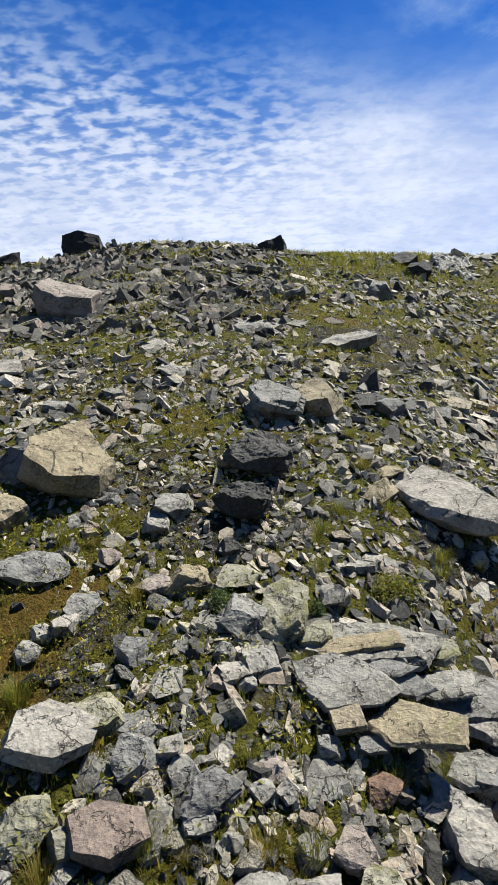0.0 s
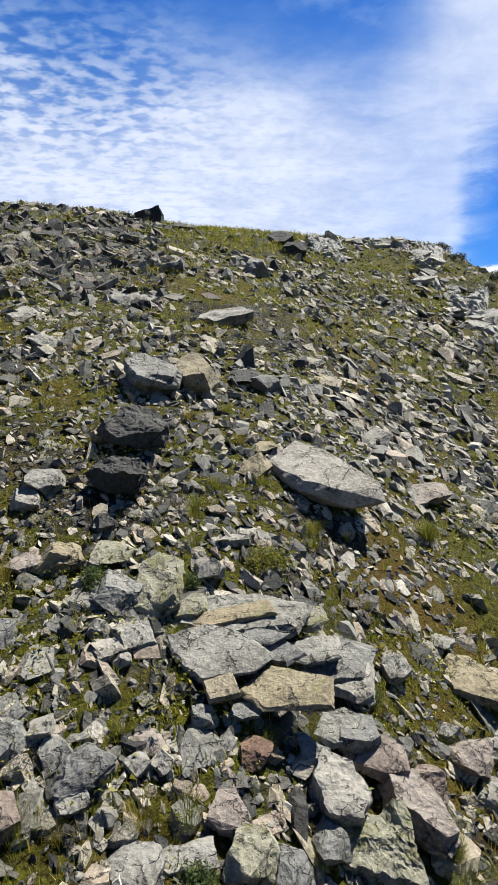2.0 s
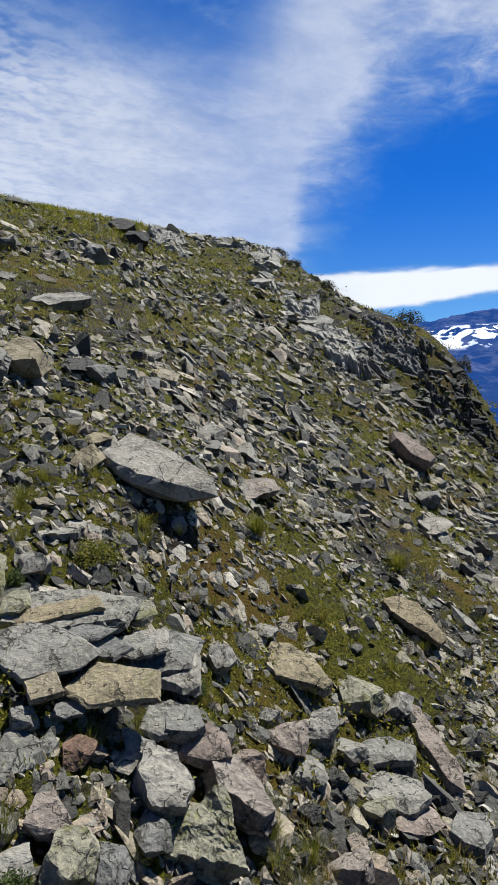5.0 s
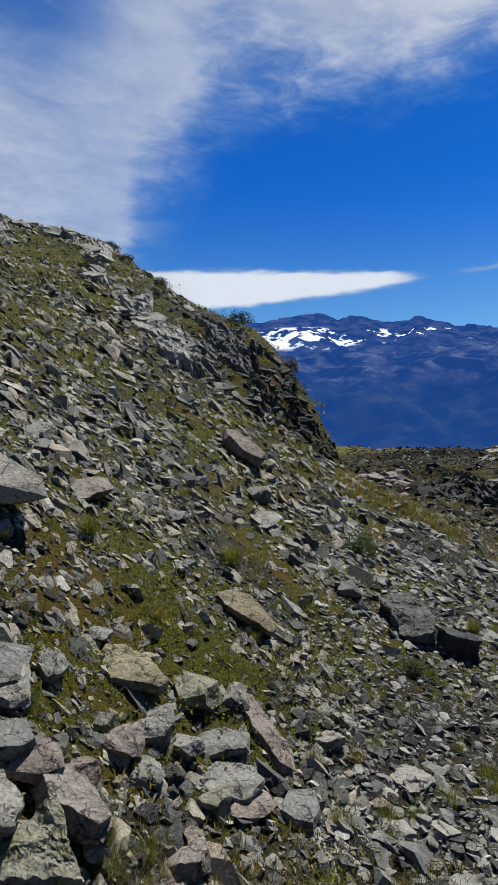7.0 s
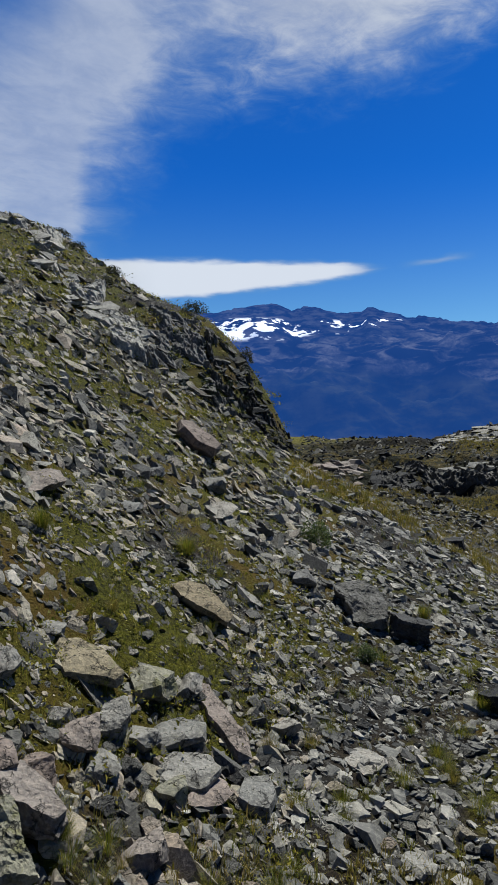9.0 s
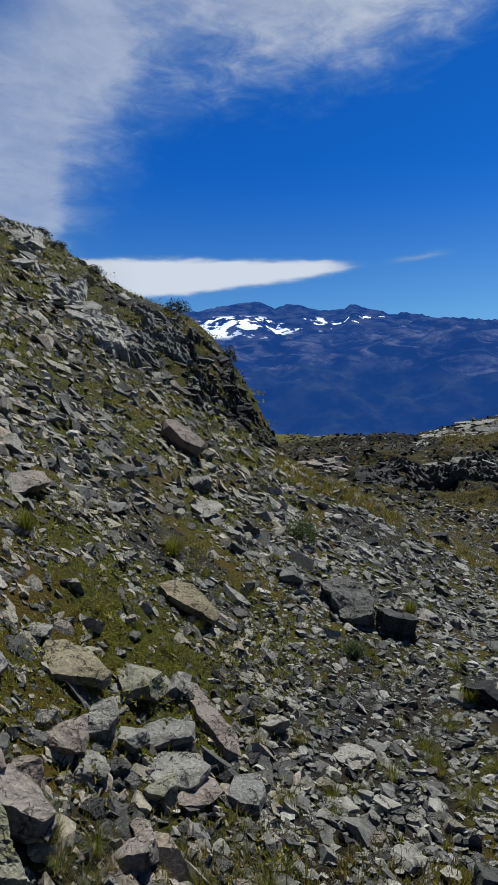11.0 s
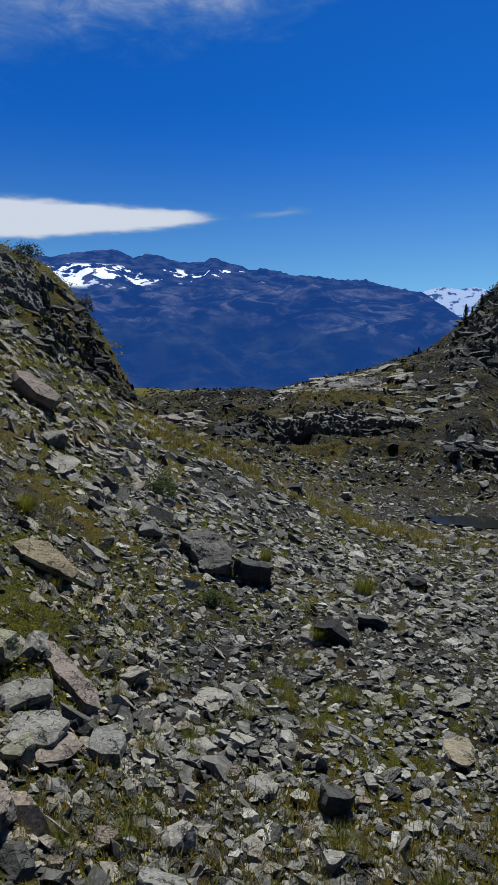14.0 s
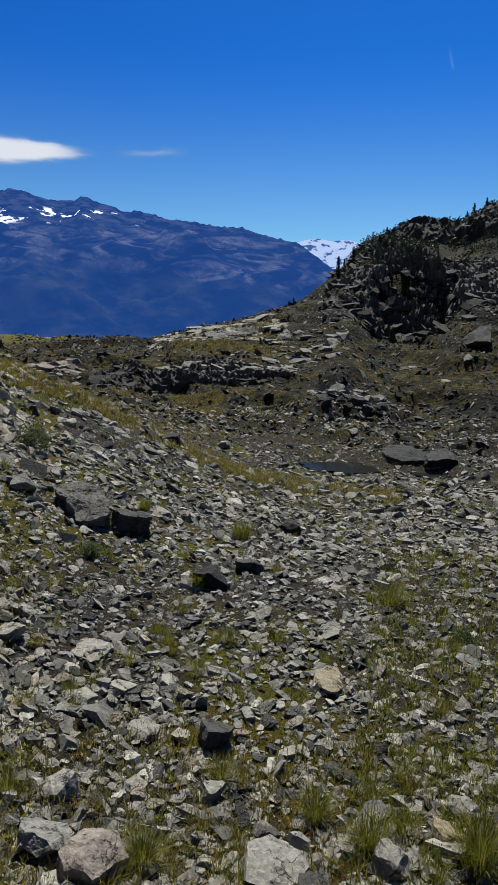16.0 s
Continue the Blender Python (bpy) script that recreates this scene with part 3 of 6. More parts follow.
def slab_planes(rng, sides, chips, under=0.25):
    """Planes of a broken slab: uneven sides that lean in below the front, a tilted top and bottom, chipped corners."""
    planes = []
    start = rng.uniform(0, 6.28)
    for i in range(sides):
        a = start + (i + rng.uniform(-0.32, 0.32)) / sides * 2 * math.pi
        front = max(0.0, -math.sin(a))
        planes.append((Vector((math.cos(a), math.sin(a), rng.gauss(0.05, 0.32) - under * front)).normalized(), rng.uniform(0.62, 0.95)))
    for side in (1, -1):
        planes.append((Vector((rng.gauss(0, 0.24), rng.gauss(0, 0.24), side)).normalized(), rng.uniform(0.75, 0.95)))
    if chips:
        planes.append((Vector((rng.gauss(0, 0.5), rng.gauss(0, 0.5), 1)).normalized(), rng.uniform(0.8, 1.05)))
    for _ in range(chips):
        planes.append((Vector((rng.gauss(0, 1), rng.gauss(0, 1), rng.gauss(0, 0.8))).normalized(), rng.uniform(0.85, 1.1)))
    planes += [(Vector(n), 1.2 if chips else 1.6) for n in ((1, 0, 0), (-1, 0, 0), (0, 1, 0), (0, -1, 0), (0, 0, 1), (0, 0, -1))]
    return planes


def pebble_shapes(count, seed, sides=(5, 6, 7), chips=3):
    """Small angular stones, as vertex and triangle arrays about one unit long."""
    rng = random.Random(seed)
    out = []
    for _ in range(count):
        v, f = hull_of(slab_planes(rng, rng.choice(sides), chips, 0.0))
        thick = rng.uniform(0.08, 0.24) if rng.random() < 0.75 else rng.uniform(0.24, 0.4)
        out.append((v * np.array([0.56, rng.uniform(0.32, 0.52), thick]), f))
    return out


SHAPES = pebble_shapes(60, 5, (5, 5, 6), 1)
LIGHT_SHAPES = pebble_shapes(60, 6, (4, 5, 5), 0)


def turns(rng, n, tilt):
    """Random turns: any way round, leaning by up to about tilt."""
    a = rng.uniform(0, 2 * np.pi, n)
    tx, ty = rng.normal(0, tilt, n), rng.normal(0, tilt, n)
    ca, sa, cx, sx, cy, sy = np.cos(a), np.sin(a), np.cos(tx), np.sin(tx), np.cos(ty), np.sin(ty)
    o, l = np.zeros(n), np.ones(n)
    rz = np.array([[ca, -sa, o], [sa, ca, o], [o, o, l]]).transpose(2, 0, 1)
    rx = np.array([[l, o, o], [o, cx, -sx], [o, sx, cx]]).transpose(2, 0, 1)
    ry = np.array([[cy, o, sy], [o, l, o], [-sy, o, cy]]).transpose(2, 0, 1)
    return rx @ ry @ rz


def strewn(name, label, x, y, size, mat, seed, tilt=0.5, sink=0.08, shapes=None):
    """Loose stones on the ground, joined into one mesh."""
    rng = np.random.default_rng(seed)
    n = len(x)
    z = ground_z(x, y)
    shapes = shapes or SHAPES
    kind = rng.integers(0, len(shapes), n)
    size = size * (0.7 if mat is not SCREE else 0.84) * rng.choice([0.75, 1.0, 1.5], n, p=[0.45, 0.42, 0.13])
    rot = turns(rng, n, tilt if mat is not SCREE else 0.32)
    squash = np.stack([rng.uniform(0.8, 1.2, n), rng.uniform(0.8, 1.3, n), rng.uniform(0.6, 1.25, n)], 1)
    gx = (ground_z(x + 0.25, y) - ground_z(x - 0.25, y)) * 1.25
    gy = (ground_z(x, y + 0.25) - ground_z(x, y - 0.25)) * 1.5
    vs, fs, base = [], [], 0
    for q, (v, f) in enumerate(shapes):
        at = np.where(kind == q)[0]
        if not len(at):
            continue
        p = np.einsum("nij,nvj->nvi", rot[at], v[None] * (squash[at] * size[at, None])[:, None, :])
        p[:, :, 2] += p[:, :, 0] * gx[at, None] + p[:, :, 1] * gy[at, None]
        p += np.stack([x[at], y[at], z[at] + size[at] * sink], 1)[:, None, :]
        vs.append(p.reshape(-1, 3))
        fs.append((f[None] + (np.arange(len(at)) * len(v))[:, None, None] + base).reshape(-1, 3))
        base += len(at) * len(v)
    return tagged(new(name, from_arrays(name, np.concatenate(vs), np.concatenate(fs), mat)), label, "stones", kind="stuff")


def bare(x, y):
    """How stony the ground is there, 0 turf to 1 scree."""
    return np.array([0.5 + 0.9 * noise.noise(Vector((a * 0.33, b * 0.33, 3.0))) + 0.5 * noise.noise(Vector((a * 0.9, b * 0.9, 7.0))) for a, b in zip(x, y)])


def sown(seed, n, r0, r1, a0, a1, power=1.0):
    """Places spread over a sector, thinning out with range."""
    rng = np.random.default_rng(seed)
    r = (r0 ** (2 - power) + rng.uniform(0, 1, n) * (r1 ** (2 - power) - r0 ** (2 - power))) ** (1 / (2 - power))
    a = np.radians(rng.uniform(a0, a1, n))
    return r * np.sin(a), r * np.cos(a), rng


def scree(name, label, seed, n, r0, r1, a0, a1, small, large, mat=None, power=1.0, cut=0.25, steep=2.2, shapes=None):
    x, y, rng = sown(seed, n, r0, r1, a0, a1, power)
    keep = bare(x, y) > rng.uniform(cut - 0.22, cut + 0.22, n)
    far, side = np.hypot(x, y), np.degrees(np.arctan2(x, y))
    keep &= ~((far > 15.4) & (far < 19) & (side > 35.5) & (side < 48.5))
    x, y = x[keep], y[keep]
    u = rng.uniform(0, 1, len(x)) ** steep
    low = small * np.clip(np.hypot(x, y) / 6, 1, 2.6)
    return strewn(name, label, x, y, low * np.maximum(large * np.clip(np.hypot(x, y) / 8, 0.7, 1) / low, 1.2) ** u, mat or ROCK, seed + 1, shapes=shapes)


DARK_SCREE = rock_material("dark_scree_rock", [(0.0, (0.05, 0.049, 0.048)), (0.4, (0.13, 0.127, 0.12)), (0.75, (0.24, 0.228, 0.21)), (0.9, (0.27, 0.215, 0.19)), (1.0, (0.42, 0.4, 0.37))])
# more neutral grey than ROCK, with a narrower spread of tones
SCREE = rock_material("basin_scree_rock", [(0.0, (0.08, 0.08, 0.08)), (0.2, (0.2, 0.199, 0.195)), (0.55, (0.32, 0.317, 0.305)), (0.85, (0.41, 0.395, 0.36)), (1.0, (0.6, 0.59, 0.57))])
scree("hillside_scree", "grey angular scree strewn over the hillside", 11, 11500, 2.0, 30, -30, 50, 0.07, 0.34, steep=2.0, power=0.9, cut=0.34)
scree("hillside_rubble", "small grey broken stones over the hillside", 12, 17500, 2.0, 29, -30, 50, 0.028, 0.16, DARK_SCREE, cut=-0.2, power=0.7, shapes=LIGHT_SHAPES)
scree("hillside_shards", "small sharp shards close to the path on the hillside", 14, 4500, 2.0, 8.5, -28, 50, 0.02, 0.085, cut=0.2, power=1.2, shapes=LIGHT_SHAPES)
scree("hillside_cobbles", "angular grey and tan cobbles lying close together on the hillside", 16, 6500, 2.0, 9, -30, 50, 0.06, 0.2, cut=0.3, steep=1.9)
SLABS = rock_material("pale_scree_rock", [(0.0, (0.14, 0.138, 0.132)), (0.25, (0.28, 0.275, 0.26)), (0.55, (0.42, 0.4, 0.35)), (0.8, (0.5, 0.44, 0.36)), (1.0, (0.66, 0.63, 0.58))])
scree("slope_slabs", "pale grey and cream slabs strewn through the slope's turf", 17, 2100, 4.0, 17, 14, 47, 0.06, 0.26, SLABS, 0.7, cut=-0.05, steep=1.7, shapes=LIGHT_SHAPES)
scree("slope_cobbles", "cream and grey stones strewn through the hillside's turf", 18, 1500, 3.0, 13, -26, 14, 0.05, 0.2, SLABS, 0.7, cut=0.0, steep=1.8, shapes=LIGHT_SHAPES)
scree("dark_scree", "dark grey and pinkish scree below the skyline", 15, 8500, 10, 22, -30, 4, 0.08, 0.36, DARK_SCREE, 0.6, cut=0.12, steep=1.8, shapes=LIGHT_SHAPES)
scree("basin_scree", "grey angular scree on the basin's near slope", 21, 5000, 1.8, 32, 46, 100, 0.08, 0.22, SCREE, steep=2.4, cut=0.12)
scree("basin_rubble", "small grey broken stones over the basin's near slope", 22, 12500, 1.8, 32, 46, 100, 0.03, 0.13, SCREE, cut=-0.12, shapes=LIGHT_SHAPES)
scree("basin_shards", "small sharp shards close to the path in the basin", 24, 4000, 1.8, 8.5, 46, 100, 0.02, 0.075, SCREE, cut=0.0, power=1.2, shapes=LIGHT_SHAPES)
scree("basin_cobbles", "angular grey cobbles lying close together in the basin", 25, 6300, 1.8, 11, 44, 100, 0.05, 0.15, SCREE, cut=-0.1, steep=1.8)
scree("path_scree", "grey broken stones on the slope around the path", 26, 2600, 0.9, 8, 98, 332, 0.04, 0.16, ROCK, 0.8, cut=0.0, shapes=LIGHT_SHAPES)
# darker copy of the scree rock, in place of shade on the backlit bank
FAR_SCREE = rock_material("far_scree_rock", [(0.0, (0.02, 0.02, 0.019)), (0.45, (0.06, 0.058, 0.053)), (0.8, (0.14, 0.136, 0.122)), (1.0, (0.45, 0.44, 0.4))])
scree("far_bank_rubble", "dark grey broken rubble on the far bank", 31, 12000, 27, 76, 48, 97, 0.07, 0.5, FAR_SCREE, 0.9, cut=0.3, steep=2.1, shapes=LIGHT_SHAPES)


def grass(name, label, seed, n, r0, r1, a0, a1, tall, mat, cut=0.55, power=1.0, blades=9):
    """Tufts of thin bent blades, two triangles each."""
    x, y, rng = sown(seed, n, r0, r1, a0, a1, power)
    keep = bare(x, y) < rng.uniform(cut - 0.3, cut + 0.25, n)
    far, side = np.hypot(x, y), np.degrees(np.arctan2(x, y))
    keep &= ~((far > 15.4) & (far < 19.5) & (side > 33.5) & (side < 48.5))
    x, y = x[keep], y[keep]
    m = len(x)
    h = tall * rng.uniform(0.4, 1.2, m) * np.clip(np.hypot(x, y) / 8, 1, 1.7)
    z = ground_z(x, y)
    X, Y, Z, Hh = (np.repeat(q, blades) for q in (x, y, z, h))
    k = m * blades
    a = rng.uniform(0, 2 * np.pi, k)
    spread = rng.uniform(0, 0.5, k) * Hh
    hh, lean, w = Hh * rng.uniform(0.5, 1.0, k), rng.uniform(0.1, 0.8, k) * Hh, Hh * rng.uniform(0.022, 0.04, k)
    dx, dy = np.cos(a), np.sin(a)
    bx, by = X + dx * spread, Y + dy * spread
    v = np.zeros((k, 5, 3))
    v[:, 0] = np.stack([bx - dy * w, by + dx * w, Z - 0.02], 1)
    v[:, 1] = np.stack([bx + dy * w, by - dx * w, Z - 0.02], 1)
    v[:, 2] = np.stack([bx + dx * lean * 0.35 + dy * w * 0.8, by + dy * lean * 0.35 - dx * w * 0.8, Z + hh * 0.6], 1)
    v[:, 3] = np.stack([bx + dx * lean * 0.35 - dy * w * 0.8, by + dy * lean * 0.35 + dx * w * 0.8, Z + hh * 0.6], 1)
    v[:, 4] = np.stack([bx + dx * lean, by + dy * lean, Z + hh], 1)
    f = np.array([[0, 1, 2], [0, 2, 3], [3, 2, 4]])[None] + (np.arange(k) * 5)[:, None, None]
    return tagged(new(name, from_arrays(name, v.reshape(-1, 3), f.reshape(-1, 3), mat)), label, "grass", kind="stuff")


grass("hillside_grass", "short yellow-green alpine grass between the stones", 41, 14000, 2.0, 26, -30, 50, 0.075, GRASS, 0.74, 1.2, blades=7)
DRY = grass_material("dry_grass", (0.07, 0.072, 0.01), (0.16, 0.125, 0.02), (0.26, 0.19, 0.05))
grass("edge_grass", "dry yellow-brown grass along the edge of the slope", 45, 4200, 13.2, 17.0, 47, 82, 0.085, DRY, 0.8, 0.0, blades=10)
grass("gully_grass", "dry yellow-brown grass in the gully", 46, 4000, 22, 33, 50, 66, 0.1, DRY, 0.6, 0.0, blades=8)
grass("basin_grass", "short dull green grass between the stones", 43, 6000, 1.8, 26, 46, 100, 0.075, GRASS, 0.55, 1.2, blades=11)


grass("crest_grass", "green grass along the hill's crest", 47, 1300, 17, 26, 2, 16, 0.11, GRASS, 0.9, 0.0, blades=10)
grass("bank_grass", "brown and olive grass on the far bank's ridge", 48, 2600, 42, 55, 60, 71, 0.14, DRY, 0.75, 0.0, blades=8)
grass("path_grass", "brown and olive grass between the stones beside the path", 51, 1300, 1.9, 3.7, 22, 82, 0.09, DRY, 0.75, 0.8, blades=10)
grass("bank_turf", "olive and ochre turf between the far bank's rubble", 50, 5200, 27, 50, 54, 92, 0.12, DRY, 0.62, 0.4, blades=5)
grass("shore_grass", "dull green and brown grass thickening near the path", 49, 1500, 1.9, 8, 80, 100, 0.1, GRASS, 0.9, 1.0, blades=11)


def pond(az, r, wide, deep, level):
    m = bpy.data.materials.get("pool_water")
    if not m:
        m, k, b = material("pool_water")
        b.inputs["Base Color"].default_value = (0.012, 0.013, 0.012, 1)
        b.inputs["Roughness"].default_value = 0.05
        b.inputs["IOR"].default_value = 1.33
        b.inputs["Specular IOR Level"].default_value = 0.03
        bump(k, b, k.noise(k.add("ShaderNodeTexCoord").outputs["Object"], 6, 3), 0.15, 0.02)
    bm = bmesh.new()
    ring = []
    for i in range(48):
        a = i / 48 * 2 * math.pi
        q = 0.95 * (1 + 0.6 * noise.noise(Vector((math.cos(a) * 1.3, math.sin(a) * 1.3, az))) + 0.35 * noise.noise(Vector((math.cos(a) * 4, math.sin(a) * 4, az))))
        ring.append(bm.verts.new((math.cos(a) * wide * q, math.sin(a) * deep * q, 0)))
    face = bm.faces.new(ring)
    low = bmesh.ops.extrude_face_region(bm, geom=[face])
    bmesh.ops.translate(bm, verts=[g for g in low["geom"] if isinstance(g, bmesh.types.BMVert)], vec=(0, 0, -0.12))
    bmesh.ops.recalc_face_normals(bm, faces=bm.faces)
    me = bpy.data.meshes.new("water")
    bm.to_mesh(me), bm.free()
    me.materials.append(m)
    ob = tagged(new("water", me), "still dark pool of meltwater on the basin's stony floor", "water", kind="structure")
    p = way(az) * r
    ob.matrix_world = pose(p.x, p.y, level, 0, 0, -az)
    return ob


for pool in PONDS:
    pond(*pool)

# ---- rocks ----


def refined(v, f, length, most=7):
    """Splits every edge longer than length, until none is left."""
    for _ in range(most):
        e = np.sort(np.concatenate([f[:, [0, 1]], f[:, [1, 2]], f[:, [2, 0]]]), 1)
        edges, back = np.unique(e, axis=0, return_inverse=True)
        back = back.ravel().reshape(3, -1).T
        long = np.linalg.norm(v[edges[:, 0]] - v[edges[:, 1]], axis=1) > length
        if not long.any():
            break
        at = np.full(len(edges), -1)
        at[long] = len(v) + np.arange(long.sum())
        v = np.concatenate([v, (v[edges[long, 0]] + v[edges[long, 1]]) / 2])
        m = at[back]
        count = (m >= 0).sum(1)
        out = [f[count == 0]]
        t, q = f[count == 3], m[count == 3]
        out += [np.stack([t[:, 0], q[:, 0], q[:, 2]], 1), np.stack([q[:, 0], t[:, 1], q[:, 1]], 1), np.stack([q[:, 2], q[:, 1], t[:, 2]], 1), q]
        for r in range(3):
            a, b, c = r, (r + 1) % 3, (r + 2) % 3
            one = (count == 1) & (m[:, a] >= 0)
            t, q = f[one], m[one]
            out += [np.stack([t[:, a], q[:, a], t[:, c]], 1), np.stack([q[:, a], t[:, b], t[:, c]], 1)]
            two = (count == 2) & (m[:, c] < 0)
            t, q = f[two], m[two]
            out += [np.stack([q[:, a], t[:, b], q[:, b]], 1), np.stack([t[:, a], q[:, a], q[:, b]], 1), np.stack([t[:, a], q[:, b], t[:, c]], 1)]
        f = np.concatenate(out)
    return v, f


def hewn(w, d, h, seed, level=4, cuts=9, rough=1.0, layers=0.0, outline=None, under=0.2):
    """An angular broken rock: flat faces, undercut front, rough skin and, if asked, bedding layers. outline: the corners of its upper face."""
    rng = random.Random(seed)
    if outline:
        top = [(x * w / 2 * q, y * d / 2 * q, h / 2 * rng.uniform(0.75, 1.1)) for x, y in outline for q in (rng.uniform(0.84, 1.0),)]
        top += [(x * w / 2 * q, y * d / 2 * q, h / 2 * rng.uniform(-0.2, 0.6)) for x, y in outline for q in (rng.uniform(0.94, 1.08),)]
        foot = [(x * 0.86 * w / 2, (y * (1 - under) + under) * d / 2, -h / 2) for x, y in outline]
        v, f = hull_round(top + foot)
    else:
        v, f = hull_of(slab_planes(rng, rng.choice((6, 7, 8)), cuts // 3, 0.45))
        v = v * np.array([w, d, h]) * 0.52
    span = (w * d * h) ** (1 / 3)
    v, f = refined(v, f, max(w, d) / {2: 4, 3: 6, 4: 12, 5: 22}[level])
    off = Vector((seed * 1.7, seed * 0.31, 0))
    out = v.copy()
    for i, p in enumerate(v):
        a = Vector(p) / span
        big = noise.noise_vector(a * 1.9 + off) * 0.07 + noise.noise_vector(a * 4.7 + off) * 0.034
        fine = noise.noise_vector(a * 11 + off) * 0.018 + noise.noise_vector(a * 25 + off) * 0.01
        push = (big + fine) * (rough * span)
        out[i] += push
        if layers:
            bed = a.z * 7 + 0.9 * noise.noise(Vector((a.x * 0.8, a.y * 0.8, 0)) + off)
            out[i][:2] *= 1 + layers * 0.11 * noise.cell(Vector((seed, 0, math.floor(bed)))) - 0.05 * layers
    return out, f


def slope_at(az, r, reach):
    a, b = way(az) * (r - reach), way(az) * (r + reach)
    return math.atan2(float(ground_z(b.x, b.y) - ground_z(a.x, a.y)), 2 * reach)


def rock(label, mat, az, r, w, d, h, seed, name="boulder", turn=0.0, lean=1.0, sunk=0.27, level=4, cuts=12, rough=1.0, layers=0.0, group="", owner=None, outline=None, tilt=None, under=0.2):
    """A single rock bedded in the ground: az and r of its middle, its width across, depth and height."""
    if not owner and not outline:
        d, h = (max(d * 1.25, w * 0.8), h * 0.8) if name == "rock_slab" else (d * 1.15, h * 0.8)
    v, f = hewn(w, d, h, seed, level, cuts, rough, layers, outline, under)
    ob = new(name, from_arrays(name, v, f, mat))
    if owner:
        tagged(ob, label)
    else:
        tagged(ob, label, "rock", group)
    p = way(az) * r
    z = float(ground_z(p.x, p.y))
    tip = math.degrees(slope_at(az, r, max(0.15, d / 2))) * lean
    shake = 0.3 if name == "rock_slab" else 0.8
    rx, ry = tilt or (((seed * 29) % 23 - 11) * shake, ((seed * 53) % 27 - 13) * shake)
    ob.matrix_world = pose(p.x, p.y, z + h * (0.5 - sunk), 0, 0, -az) @ pose(0, 0, 0, tip + rx, ry, 0) @ pose(0, 0, 0, 0, 0, turn)
    if owner:
        ob.parent = owner
        ob.matrix_parent_inverse = owner.matrix_world.inverted()
    return ob


rock("black angular boulder standing on the hill's skyline", BLACK, -13.4, 23.4, 1.5, 1.3, 0.75, 101, lean=0.2, sunk=0.15, rough=0.8, under=0.0, tilt=(0, 4), outline=[(-1, -0.3), (-0.7, 0.8), (0.2, 1), (1, 0.4), (0.8, -0.8), (-0.3, -1)])
rock("black boulder on the hill's skyline", BLACK, -19.4, 22.91, 0.74, 0.59, 0.72, 102, level=3, turn=-18)
rock("small dark stone beside the skyline boulder", DARK, -15.5, 23.12, 0.33, 0.27, 0.35, 103, "stone", level=3, turn=19)
rock("black pointed boulder on the hill's skyline", BLACK, 3.1, 22.0, 0.95, 0.8, 0.5, 104, lean=0.2, sunk=0.2, under=0.0, tilt=(0, -14), outline=[(-1, -0.3), (-0.7, 0.8), (0.2, 1), (1, 0.4), (0.8, -0.8), (-0.3, -1)])
rock("low dark slab along the skyline", DARK, 5.6, 21.56, 0.97, 1.16, 0.25, 105, "rock_slab", lean=0.95, sunk=0.37, level=3, turn=11)
rock("pinkish-grey boulder among dark scree", PINK, -15.0, 11.4, 1.1, 1.0, 0.5, 106, lean=1.0, sunk=0.1, rough=0.8, under=0.2, tilt=(8, 10), outline=[(-1, -0.3), (-0.7, 0.8), (0.2, 1), (1, 0.4), (0.8, -0.8), (-0.3, -1)])
rock("pinkish-grey boulder among dark scree", PINK, -19.7, 14.20, 0.76, 0.60, 0.47, 107, level=3, turn=3)
rock("pale flat slab on the hillside", PALE, -20.0, 8.88, 0.46, 0.53, 0.17, 108, "rock_slab", lean=0.95, sunk=0.37, level=3, turn=-1)
rock("grey flat stone in the turf", GREY, -16.3, 7.44, 0.32, 0.23, 0.09, 109, "rock_slab", lean=0.95, sunk=0.37, level=3, turn=-5)
rock("pale flat stone on the hillside", PALE, -6.1, 8.13, 0.39, 0.34, 0.12, 110, "rock_slab", lean=0.95, sunk=0.37, level=3, turn=-9)
rock("pale flat stone among dark scree", PALE, -7.7, 9.10, 0.40, 0.44, 0.14, 111, "rock_slab", lean=0.95, sunk=0.37, level=3, turn=-13)
rock("large tan boulder with yellow lichen and hollow foot", TAN, -15.4, 5.7, 0.82, 0.8, 0.48, 112, lean=1.0, sunk=0.2, level=5, rough=0.6, tilt=(14, 12), under=0.4, outline=[(-1, -0.5), (-0.9, 0.1), (0.1, 1), (0.95, -0.1), (0.6, -0.8), (-0.3, -1)])
rock("tan lichened boulder beside the largest one", TAN, -20.7, 5.28, 0.34, 0.27, 0.35, 113, "stone", turn=20)
rock("dark grey back of the large tan boulder", GREY, -18.2, 6.0, 0.62, 0.5, 0.5, 114, turn=16, layers=0.6)
rock("grey angular boulder in the turf", GREY, -7.1, 5.14, 0.32, 0.26, 0.23, 115, "stone", turn=12)
rock("pale angular stone in the turf", PALE, -8.5, 4.98, 0.26, 0.21, 0.16, 116, "stone", level=3, turn=8)
rock("broad flat grey slab lying on stones", GREY, -18.8, 4.66, 0.51, 0.33, 0.20, 117, "rock_slab", lean=0.95, sunk=0.37, turn=4)
rock("pinkish stone beside the grey slab", PINK, -12.6, 4.65, 0.18, 0.15, 0.14, 118, "stone", level=3, turn=0)
rock("pinkish blunt stone among rubble", PINK, -8.9, 4.30, 0.23, 0.18, 0.14, 119, "stone", level=3, turn=-4)
rock("tan blunt stone among rubble", TAN, -5.3, 4.32, 0.26, 0.21, 0.20, 120, "stone", turn=-8)
